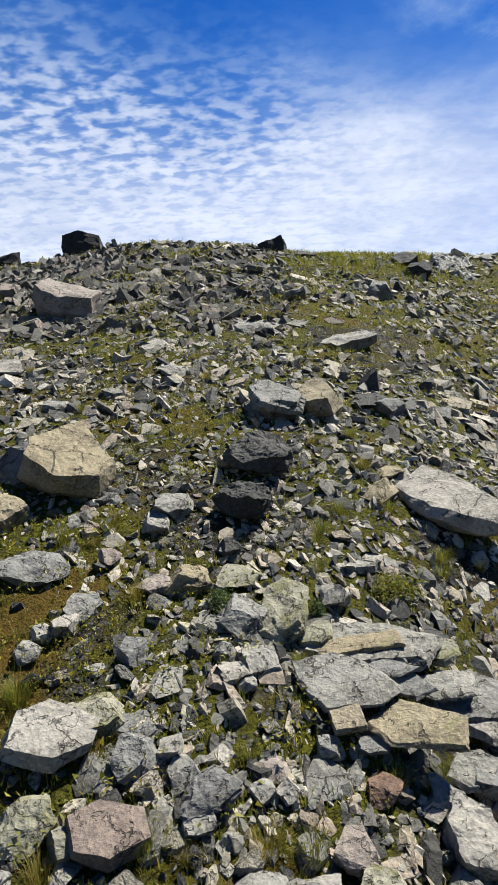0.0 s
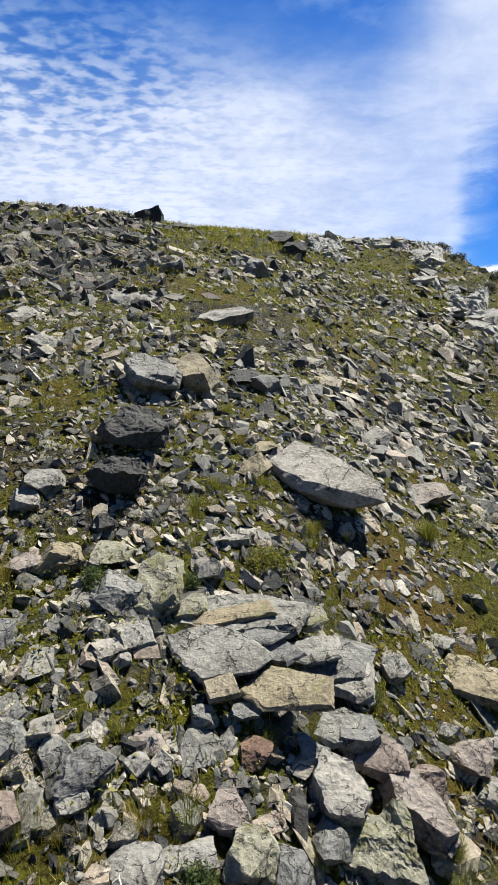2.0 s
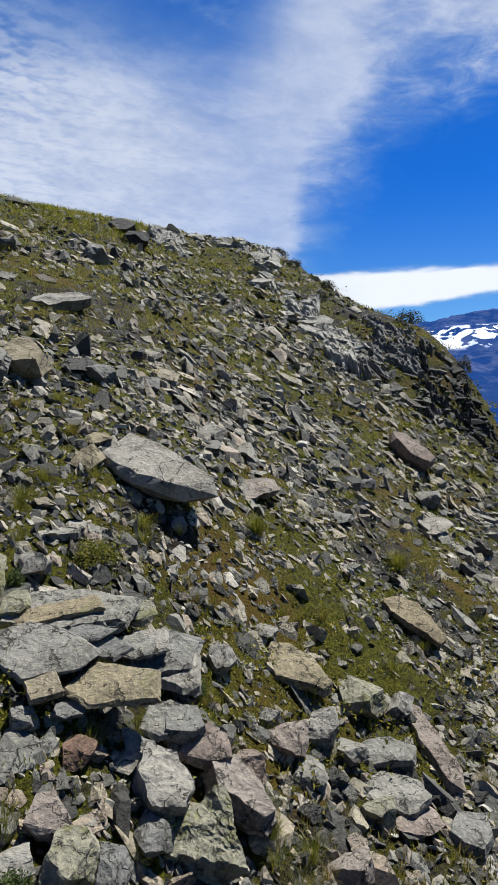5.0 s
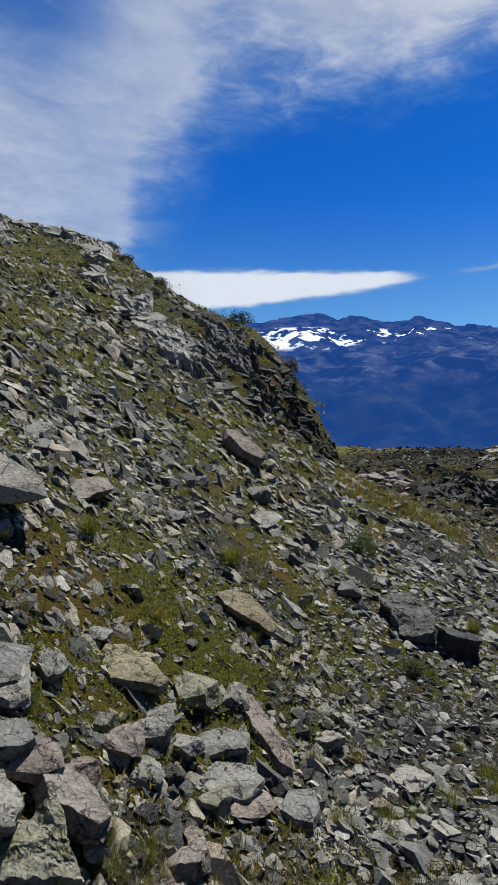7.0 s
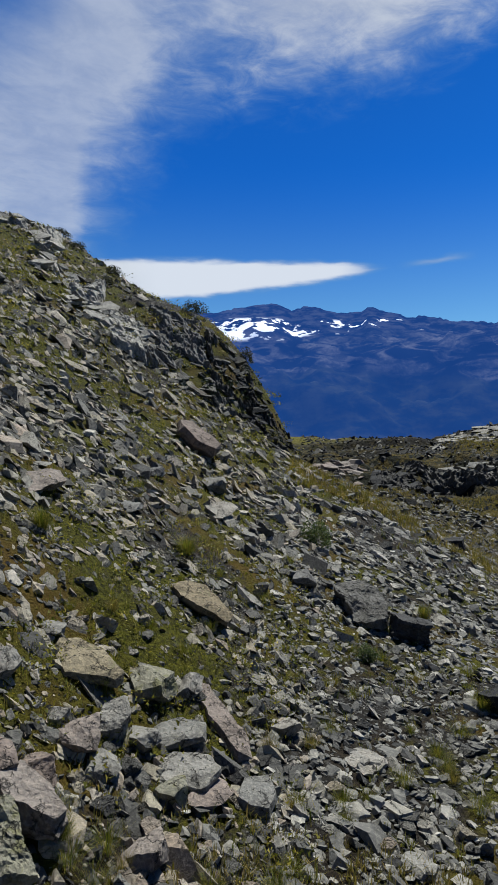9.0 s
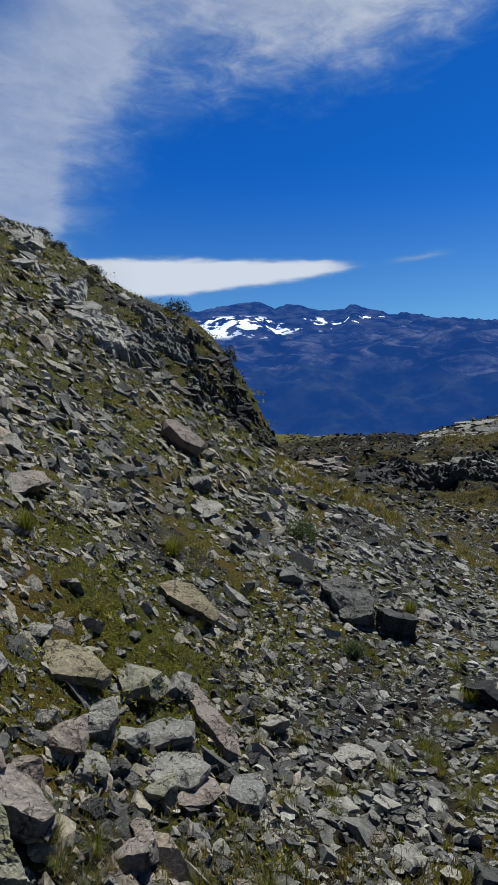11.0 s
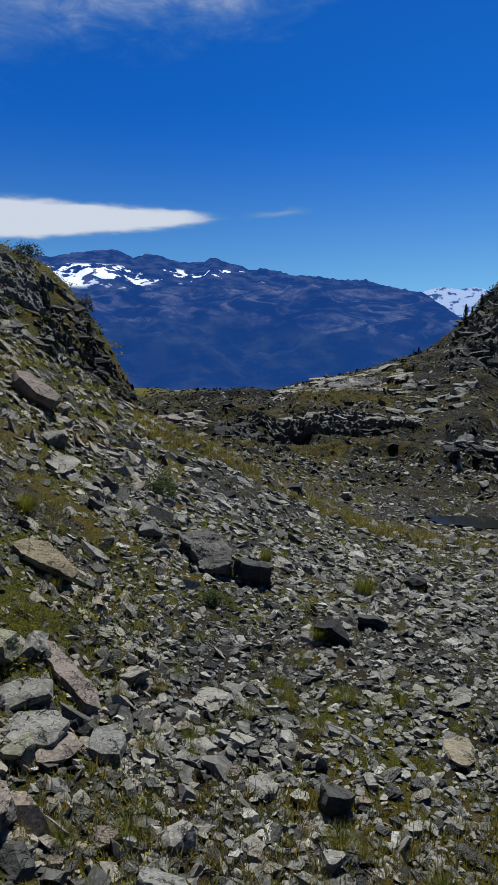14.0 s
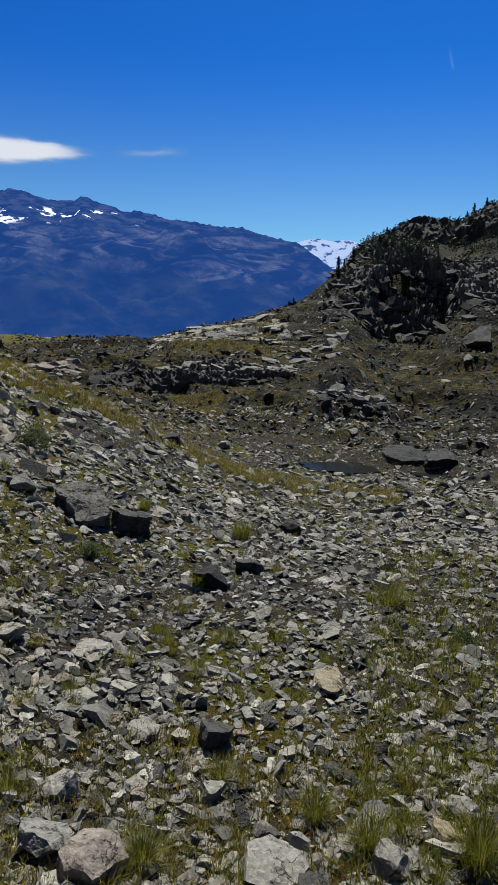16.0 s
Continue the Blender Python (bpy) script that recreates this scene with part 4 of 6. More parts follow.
rock("grey stone among rubble", GREY, -2.2, 4.67, 0.15, 0.12, 0.14, 121, "stone", level=3, turn=-12)
rock("grey fractured stone among rubble", GREY, -15.1, 4.20, 0.26, 0.21, 0.17, 122, "stone", turn=-16)
rock("pale angular stone among rubble", PALE, -16.6, 4.05, 0.18, 0.14, 0.17, 123, "stone", level=3, turn=-20)
rock("pale angular stone among rubble", PALE, -18.4, 4.04, 0.14, 0.12, 0.15, 124, "stone", level=3, turn=17)
rock("pale angular stone among rubble", PALE, -19.5, 3.95, 0.18, 0.14, 0.15, 125, "stone", level=3, turn=13)
rock("grey angular stone among rubble", GREY, -11.1, 3.78, 0.20, 0.16, 0.15, 126, "stone", level=3, turn=9)
rock("pale flat stone among rubble", PALE, -14.2, 3.73, 0.13, 0.08, 0.06, 127, "rock_slab", lean=0.95, sunk=0.37, level=3, turn=5)
rock("boulder coated with yellow-green lichen", LICHEN, -14.4, 3.39, 0.26, 0.21, 0.19, 128, "stone", turn=1)
rock("broad pale boulder with a dark hollow beneath", PALE, -18.0, 3.27, 0.46, 0.36, 0.16, 129, lean=1.0, sunk=-0.1, level=5, rough=0.6, under=0.5, tilt=(2, 4), outline=[(-1, -0.5), (-0.8, 0.7), (0, 1), (1, 0.2), (0.8, -0.5), (0, -0.9)])
rock("upright grey block beside the pale boulder", GREY, -11.1, 3.15, 0.22, 0.17, 0.22, 130, "stone", turn=-7)
rock("pale cube-shaped stone on the slope", PALE, -8.2, 3.19, 0.14, 0.11, 0.14, 131, "stone", level=3, turn=-11)
rock("grey stone in short grass", GREY, -7.3, 3.09, 0.18, 0.14, 0.12, 132, "stone", level=3, turn=-15)
rock("angular pinkish boulder with a flat front", PINK, -13.9, 2.84, 0.36, 0.26, 0.17, 133, "stone", lean=1.0, rough=0.5, tilt=(4, 3), outline=[(-1, 0.6), (-0.2, 1), (0.9, 0.6), (1, -0.5), (0, -1), (-0.8, -0.6)])
rock("boulder coated with bright yellow lichen", LICHEN, -20.7, 2.98, 0.25, 0.20, 0.21, 134, "stone", turn=18)
rock("upright stone with yellow-green lichen", LICHEN, -17.5, 2.86, 0.18, 0.14, 0.18, 135, "stone", turn=14)
rock("grey flat stone among rubble", GREY, -11.2, 3.33, 0.22, 0.11, 0.09, 136, "rock_slab", lean=0.95, sunk=0.37, turn=10)
rock("grey layered block with dark cracks", GREY, 2.3, 6.9, 0.66, 0.6, 0.42, 137, lean=0.9, level=5, rough=0.7, layers=1.3, tilt=(8, 16), under=0.3, outline=[(-1, 0.3), (-0.6, 1), (0.2, 0.8), (1, 0.2), (0.9, -0.7), (-0.4, -1)])
rock("tan block leaning on the grey one", TAN, 6.3, 7.15, 0.46, 0.7, 0.36, 138, lean=1.0, rough=0.7, tilt=(6, -10), outline=[(-1, 0.2), (-0.5, 1), (0.4, 0.9), (1, -0.3), (0.5, -1), (-0.6, -0.7)])
# dark rock colour stands in for shade on the mound's front
rock("mound of rock in the scree, its shade painted dark", DARK, 0.8, 5.75, 0.62, 0.42, 0.34, 139, lean=1.0, level=5, rough=1.5, layers=0.8, under=0.5, tilt=(10, 6), outline=[(-1, -0.2), (-0.5, 0.8), (0.3, 1), (1, 0.1), (0.8, -0.9), (-0.6, -1)])
rock("tan stone beside the dark mound", TAN, -1.8, 5.80, 0.25, 0.20, 0.21, 140, "stone", level=3, turn=-6)
# whole block coloured dark to give the overhang's shaded front
rock("jagged block, its shaded front painted in dark rock", DARK, -0.9, 5.1, 0.48, 0.36, 0.36, 141, lean=1.0, level=5, rough=1.6, layers=1.2, under=0.6, tilt=(12, 8), outline=[(-1, -0.3), (-0.4, 0.9), (0.5, 1), (1, -0.1), (0.7, -1), (-0.5, -0.9)])
rock("pale pinkish flat slab on the upper slope", PALE, 9.3, 9.87, 0.77, 0.84, 0.25, 142, "rock_slab", lean=0.95, sunk=0.37, turn=-14)
rock("long pale slab on the upper slope", PALE, 1.1, 10.21, 0.81, 0.69, 0.19, 143, "rock_slab", lean=0.95, sunk=0.37, turn=-18)
rock("dark block beside the long slab", DARK, 1.9, 9.76, 0.34, 0.27, 0.25, 144, "stone", level=3, turn=19)
rock("grey block on the slope", GREY, 12.2, 7.50, 0.32, 0.26, 0.27, 145, "stone", level=3, turn=15)
rock("dark slab on the slope", DARK, 10.8, 7.66, 0.40, 0.43, 0.16, 146, "rock_slab", lean=0.95, sunk=0.37, level=3, turn=11)
rock("grey slab on the slope", GREY, 16.2, 7.96, 0.41, 0.33, 0.12, 147, "rock_slab", lean=0.95, sunk=0.37, level=3, turn=7)
rock("black boulder under the grassy crest", BLACK, 15.2, 17.09, 0.73, 0.58, 0.63, 148, level=3, turn=3)
rock("dark boulder on the grassy crest", DARK, 14.1, 18.63, 1.00, 0.80, 0.52, 149, level=3, turn=-1)
rock("grey boulder on the grassy crest", GREY, 12.0, 13.49, 0.54, 0.43, 0.56, 150, level=3, turn=-5)
rock("grey boulder on the upper slope", GREY, 4.6, 12.07, 0.48, 0.38, 0.29, 151, level=3, turn=-9)
rock("large flat grey boulder with a sharp front edge", PALE, 17.0, 5.72, 0.95, 0.95, 0.25, 152, "rock_slab", lean=1.0, sunk=0.12, level=5, rough=0.45, tilt=(0, 4), outline=[(-1, 0.15), (-0.6, 1), (-0.1, 0.7), (1, -0.55), (1, -0.9), (0.45, -1), (-0.4, -0.7)])
rock("tan stone beside the large flat boulder", TAN, 11.1, 5.60, 0.29, 0.23, 0.18, 153, "stone", level=3, turn=-17)
rock("tan flat stone above the flat boulder", TAN, 12.0, 6.04, 0.27, 0.18, 0.09, 154, "rock_slab", lean=0.95, sunk=0.37, level=3, turn=20)
rock("pale flat stone on the slope", PALE, 21.8, 7.68, 0.33, 0.40, 0.16, 155, "rock_slab", lean=0.95, sunk=0.37, level=3, turn=16)
rock("pinkish flat stone sunk in turf", PINK, 25.6, 6.80, 0.47, 0.45, 0.19, 156, "rock_slab", lean=0.95, sunk=0.37, turn=12)
rock("pale pointed stone in the turf", PALE, 18.8, 5.25, 0.16, 0.13, 0.16, 157, "stone", level=3, turn=8)
rock("pale stone tilted on gravel", PALE, 10.1, 4.82, 0.15, 0.18, 0.07, 158, "rock_slab", lean=0.95, sunk=0.37, level=3, turn=4)
rock("tilted slab coated with yellow-green lichen", LICHEN, 2.0, 4.06, 0.36, 0.5, 0.17, 159, "rock_slab", lean=1.0, sunk=0.2, level=5, rough=1.1, layers=0.9, tilt=(8, -10), outline=[(-1, -0.8), (-0.3, 0.7), (0.4, 1), (1, 0.5), (0.7, -0.9), (-0.5, -1)])
rock("dark splintered rock beside the lichened slab", GREY, -1.1, 3.99, 0.34, 0.3, 0.26, 160, "stone", layers=1.4, turn=-4, tilt=(6, 20))
rock("pale pointed stone in the turf", PALE, 6.8, 4.30, 0.21, 0.17, 0.22, 161, "stone", level=3, turn=-8)
rock("low stone with yellow lichen", LICHEN, 5.0, 3.96, 0.21, 0.17, 0.18, 162, "stone", level=3, turn=-12)
rock("pale rounded stone among rubble", PALE, -3.1, 3.72, 0.15, 0.12, 0.16, 163, "stone", level=3, turn=-16)
rock("pale broken stone among rubble", PALE, -0.2, 3.67, 0.25, 0.20, 0.15, 164, "stone", turn=-20)
rock("pale stone among rubble", PALE, -2.7, 3.60, 0.15, 0.12, 0.10, 165, "stone", level=3, turn=17)
rock("nearly white stone among rubble", PALE, -1.2, 3.53, 0.12, 0.10, 0.10, 166, "stone", level=3, turn=13)
rock("tan stone among rubble", TAN, -5.9, 4.32, 0.27, 0.21, 0.24, 167, "stone", turn=9)
rock("dark rounded stone in grass", DARK, -2.3, 4.64, 0.18, 0.15, 0.19, 168, "stone", level=3, turn=5)
rock("low lichened slab among rubble", LICHEN, -1.3, 4.40, 0.35, 0.17, 0.11, 169, "rock_slab", lean=0.95, sunk=0.37, turn=1)
rock("blue-grey block below the outcrop", GREY, 19.1, 3.5, 0.24, 0.22, 0.24, 170, "stone", lean=0.9, rough=0.5, layers=0.5, tilt=(4, 8), outline=[(-0.9, -0.9), (-1, 0.7), (0.5, 1), (1, -0.4), (0.5, -1)])
rock("pale block over a dark gap", PINK, 21.0, 3.42, 0.29, 0.24, 0.16, 171, "stone", lean=0.9, sunk=-0.1, rough=0.5, under=0.5, tilt=(3, 4), outline=[(-1, -0.6), (-0.6, 0.6), (0.1, 1), (0.8, 0.5), (1, -0.7), (0.1, -1)])
rock("rounded pinkish boulder with pits", PINK, 25.0, 3.49, 0.26, 0.21, 0.25, 172, "stone", turn=-11)
rock("dark tilted boulder with a pink lit top", PINK, 23.9, 3.27, 0.4, 0.34, 0.3, 173, "stone", lean=0.8, layers=0.6, under=0.5, tilt=(2, 14), outline=[(-1, 0.5), (-0.3, 1), (0.5, 0.4), (1, -0.6), (0.7, -1), (-0.7, -0.5)])
rock("pale angular boulder leaning downhill", PALE, 17.2, 3.14, 0.32, 0.34, 0.26, 174, lean=0.9, under=0.35, tilt=(4, 14), outline=[(-0.8, 0.9), (0.2, 1), (1, 0), (0.7, -0.9), (-0.3, -1), (-1, 0)])
rock("tan boulder streaked with lichen", LICHEN, 20.8, 3.0, 0.42, 0.36, 0.28, 175, level=5, turn=75, rough=1.7, layers=0.4, tilt=(4, 8))
rock("grey block wedged under the pale boulder", GREY, 16.2, 2.94, 0.18, 0.15, 0.19, 176, "stone", level=3, turn=14)
rock("grey stone below the outcrop", GREY, 15.1, 3.30, 0.16, 0.13, 0.17, 177, "stone", level=3, turn=10)
rock("pale pink angular stone with a flat face", PINK, 7.3, 2.84, 0.2, 0.2, 0.14, 178, "stone", lean=1.0, rough=0.4, under=0.35, tilt=(4, 4), outline=[(-1, -0.3), (-0.5, 0.9), (0.3, 1), (1, -0.5), (0.7, -1), (-0.5, -0.8)])
rock("lichened boulder in short grass", LICHEN, 9.2, 2.69, 0.26, 0.20, 0.26, 179, "stone", turn=2)
rock("pale wedge-shaped stone on the slope", PALE, 3.8, 2.66, 0.26, 0.15, 0.12, 180, "rock_slab", lean=0.95, sunk=0.37, turn=-2)
rock("pale stone at the foot of the slope", PALE, -1.4, 2.59, 0.26, 0.20, 0.13, 181, "stone", turn=-6)
rock("grey splintered stone on the slope", GREY, 12.2, 2.71, 0.20, 0.16, 0.21, 182, "stone", layers=.8, turn=-10)
rock("reddish-brown stone below the outcrop", RUST, 9.8, 3.17, 0.17, 0.14, 0.13, 183, "stone", level=3, turn=-14)
rock("small white stone below the outcrop", PALE, 11.7, 3.22, 0.06, 0.05, 0.06, 184, "stone", level=3, turn=-18)
rock("pale stone in short grass", PALE, -0.3, 3.00, 0.11, 0.09, 0.11, 185, "stone", level=3, turn=19)
rock("pale stone in short grass", PALE, -6.3, 2.87, 0.16, 0.12, 0.13, 186, "stone", level=3, turn=15)
rock("upright pale stone on the slope", PALE, -3.8, 2.81, 0.07, 0.06, 0.07, 187, "stone", level=3, turn=11)
rock("grey weathered boulder in the turf", GREY, -5.2, 2.98, 0.29, 0.23, 0.18, 188, "stone", layers=.6, turn=7)
rock("pale stone in short grass", PALE, 1.8, 3.01, 0.13, 0.11, 0.12, 189, "stone", level=3, turn=3)
rock("grey stone beside the outcrop", GREY, 5.5, 3.24, 0.15, 0.12, 0.16, 190, "stone", level=3, turn=-1)
rock("pinkish flat stone in the turf", PINK, 0.5, 3.11, 0.18, 0.10, 0.08, 191, "rock_slab", lean=0.95, sunk=0.37, level=3, turn=-5)
rock("yellowish flat-topped boulder in the turf", TAN, 29.3, 4.52, 0.5, 0.46, 0.13, 192, "rock_slab", lean=1.0, sunk=0.15, level=5, rough=0.6, tilt=(2, 6), outline=[(-1, 0.2), (-0.9, 0.9), (-0.3, 1), (0.5, 0.3), (1, -0.7), (0.8, -1), (0.2, -0.8), (-0.6, -0.6)])
rock("pale angular stone beside the outcrop", PALE, 22.2, 4.18, 0.23, 0.19, 0.18, 193, "stone", level=3, turn=-13)
rock("pale flat stone in the turf", PALE, 26.3, 4.75, 0.22, 0.13, 0.09, 194, "rock_slab", lean=0.95, sunk=0.37, level=3, turn=-17)
rock("pale rounded stone on the slope", PALE, 26.7, 3.97, 0.15, 0.12, 0.16, 195, "stone", level=3, turn=20)
rock("pinkish broken stone on the slope", PINK, 28.3, 3.85, 0.26, 0.21, 0.21, 196, "stone", turn=16)
rock("pale stone with a dark cleft", PALE, 31.4, 4.06, 0.26, 0.20, 0.26, 197, "stone", turn=12)
rock("pale flat-sided stone on the slope", PALE, 30.1, 3.74, 0.22, 0.18, 0.13, 198, "stone", level=3, turn=8)
rock("pale stone on the slope's foot", PALE, 34.1, 4.06, 0.20, 0.16, 0.21, 199, "stone", level=3, turn=4)
rock("stone with a shaded foot and lichened top", LICHEN, 34.9, 4.58, 0.33, 0.26, 0.31, 200, "stone", turn=0)
rock("pale stone beside the lichened one", PALE, 38.1, 4.75, 0.20, 0.16, 0.21, 201, "stone", level=3, turn=-4)
rock("long pale slab lying down the slope", PINK, 41.0, 4.52, 0.42, 0.8, 0.09, 202, "rock_slab", lean=1.0, sunk=0.05, level=5, rough=0.6, tilt=(2, 6), outline=[(-1, 0.9), (-0.8, 1), (-0.5, 0.9), (1, -0.6), (1, -0.95), (0.6, -1), (-0.2, -0.2), (-0.9, 0.5)])
rock("light grey flat boulder", GREY, 36.9, 4.2, 0.42, 0.28, 0.09, 203, "rock_slab", lean=1.0, sunk=0.1, tilt=(2, -4), outline=[(-1, -0.3), (-0.7, 0.6), (0.2, 1), (1, 0.3), (0.9, -0.6), (-0.3, -1)])
rock("pale broken slab in short grass", PALE, 38.0, 3.9, 0.42, 0.3, 0.09, 204, "rock_slab", lean=1.0, sunk=0.1, layers=0.5, tilt=(3, 3), outline=[(-1, 0.2), (-0.5, 1), (0.8, 0.8), (1, -0.1), (0.5, -1), (-0.8, -0.8)])
rock("yellow lichened stone on the slope", LICHEN, 36.5, 3.70, 0.19, 0.15, 0.20, 205, "stone", level=3, turn=-20)
rock("grey block in short grass", GREY, 44.2, 3.85, 0.27, 0.28, 0.11, 206, "stone", lean=1.0, rough=0.6, tilt=(4, 3), outline=[(-1, -0.4), (-0.6, 0.8), (0.5, 1), (1, 0), (0.6, -1), (-0.3, -0.9)])
rock("pinkish stone in short grass", PINK, 34.3, 3.24, 0.28, 0.22, 0.20, 207, "stone", turn=13)
rock("pinkish flat stone on the slope", PINK, 40.0, 3.80, 0.23, 0.19, 0.11, 208, "rock_slab", lean=0.95, sunk=0.37, level=3, turn=9)
rock("brown weathered boulder on the slope", TAN, 39.3, 6.0, 0.66, 0.56, 0.16, 209, lean=1.0, sunk=0.05, level=5, rough=0.7, layers=1.0, under=0.35, tilt=(8, 12), outline=[(-1, 0.6), (-0.5, 1), (0.1, 0.9), (1, -0.7), (0.8, -1), (0.2, -0.6), (-0.7, 0.0)])
rock("grey stone standing on the slope", GREY, 48.3, 7.79, 0.28, 0.22, 0.29, 210, "stone", level=3, turn=1)
rock("pinkish boulder at the crag's foot", PINK, 39.0, 11.8, 0.85, 1.1, 0.36, 211, lean=1.0, sunk=0.05, rough=0.6, under=0.3, tilt=(4, 14), outline=[(-1, 0.9), (-0.4, 1), (1, -0.6), (0.8, -1), (0, -0.7), (-0.8, 0.2)])
rock("nearly white stone on the slope", PALE, 40.5, 10.00, 0.37, 0.29, 0.36, 212, "stone", level=3, turn=-7)
rock("pale flat stone on the slope", PALE, 40.8, 9.09, 0.44, 0.46, 0.18, 213, "rock_slab", lean=0.95, sunk=0.37, level=3, turn=-11)
rock("grey flat stone in gravel", GREY, 33.0, 7.64, 0.40, 0.27, 0.11, 214, "rock_slab", lean=0.95, sunk=0.37, level=3, turn=-15)
rock("grey flat stone in gravel", GREY, 35.2, 9.42, 0.33, 0.39, 0.16, 215, "rock_slab", lean=0.95, sunk=0.37, level=3, turn=-19)
rock("large dark-grey boulder on the scree", BOULDER, 53.4, 7.5, 0.7, 0.8, 0.2, 216, lean=1.0, sunk=0.0, level=5, rough=1.5, layers=0.7, tilt=(13, 5), under=0.35, outline=[(-1, 0.7), (-0.2, 1), (0.6, 0.9), (0.7, 0.2), (1, -0.6), (0.8, -1), (-0.1, -0.8)])
# darker rock than the boulder's paints this block's shaded side
rock("block beside the large dark boulder, its shade painted dark", SLATE, 57.6, 7.3, 0.46, 0.45, 0.34, 217, lean=0.8, rough=1.3, layers=0.6, under=0.45, tilt=(-4, 14), outline=[(-1, 0.1), (-0.4, 1), (0.6, 0.7), (1, -0.4), (0.4, -1), (-0.7, -0.8)])
rock("pale layered slab in gravel", PALE, 54.2, 4.55, 0.31, 0.18, 0.10, 218, "rock_slab", lean=0.95, sunk=0.37, turn=10)
rock("grey upright stone on the slope", GREY, 48.0, 7.87, 0.21, 0.17, 0.22, 219, "stone", level=3, turn=6)
rock("pinkish block near the path", PINK, 53.8, 2.64, 0.36, 0.29, 0.28, 220, "stone", turn=2)
rock("grey block with a shaded side", GREY, 49.5, 2.78, 0.21, 0.17, 0.22, 221, "stone", turn=-2)
rock("pale broad stone over a dark gap", PALE, 72.1, 2.65, 0.34, 0.27, 0.18, 222, "stone", turn=-6)
rock("pale upright stone in grass", PALE, 84.3, 2.78, 0.20, 0.16, 0.21, 223, "stone", level=3, turn=-10)
rock("tan stone in grass", TAN, 89.0, 3.06, 0.18, 0.14, 0.15, 224, "stone", level=3, turn=-14)
rock("grey flat-sided stone in grass", GREY, 90.2, 3.31, 0.17, 0.13, 0.15, 225, "stone", level=3, turn=-18)
rock("tan flat stone on fine scree", TAN, 76.6, 4.40, 0.23, 0.25, 0.11, 226, "rock_slab", lean=0.95, sunk=0.37, level=3, turn=19)
# shade on the wedge's front is put into its dark colour
rock("wedge with its shaded side outward, painted in dark rock", DARK, 65.8, 3.56, 0.22, 0.22, 0.2, 227, "stone", rough=0.8, under=0.55, tilt=(-6, 10), outline=[(-1, 0.4), (0, 1), (1, 0.2), (0.7, -0.8), (-0.6, -1)])
rock("grey flat stone on the scree", GREY, 58.9, 3.66, 0.21, 0.16, 0.09, 228, "rock_slab", lean=0.95, sunk=0.37, level=3, turn=11)
rock("black block on the scree", BLACK, 72.3, 8.53, 0.33, 0.26, 0.27, 229, "stone", level=3, turn=7)
rock("dark block on the scree", DARK, 68.6, 6.50, 0.32, 0.25, 0.18, 230, "stone", level=3, turn=3)
rock("black block on the scree", BLACK, 64.9, 5.97, 0.28, 0.23, 0.29, 231, "stone", level=3, turn=-1)
rock("dark flat stone on the scree", DARK, 81.3, 5.85, 0.17, 0.19, 0.07, 232, "rock_slab", lean=0.95, sunk=0.37, level=3, turn=-5)
rock("pale stone on the scree", PALE, 51.0, 3.14, 0.18, 0.14, 0.18, 233, "stone", level=3, turn=-9)
rock("pale layered slab on the scree", PALE, 54.1, 4.59, 0.27, 0.17, 0.09, 234, "rock_slab", lean=0.95, sunk=0.37, level=3, turn=-13)
rock("pale block on the scree", PALE, 47.0, 4.68, 0.19, 0.15, 0.19, 235, "stone", level=3, turn=-17)
rock("grey block on the scree", GREY, 65.7, 3.13, 0.16, 0.13, 0.13, 236, "stone", level=3, turn=20)
rock("long dark rock at the pool's edge", DARK, 81.9, 26.17, 1.84, 2.07, 0.63, 237, "rock_slab", lean=0.95, sunk=0.37, layers=.5, turn=16)
rock("long dark rock at the pool's edge", DARK, 85.0, 25.84, 1.60, 1.48, 0.58, 238, "rock_slab", lean=0.95, sunk=0.37, layers=.5, turn=12)
rock("black stone at the gully's mouth", BLACK, 61.1, 14.24, 0.50, 0.40, 0.26, 239, level=3, turn=8)
rock("pale stone at the gully's mouth", PALE, 65.9, 24.80, 0.57, 0.46, 0.36, 240, level=3, turn=4)
rock("dark boulder under the far hill", DARK, 87.0, 43.87, 1.82, 1.45, 0.94, 241, level=3, turn=0)


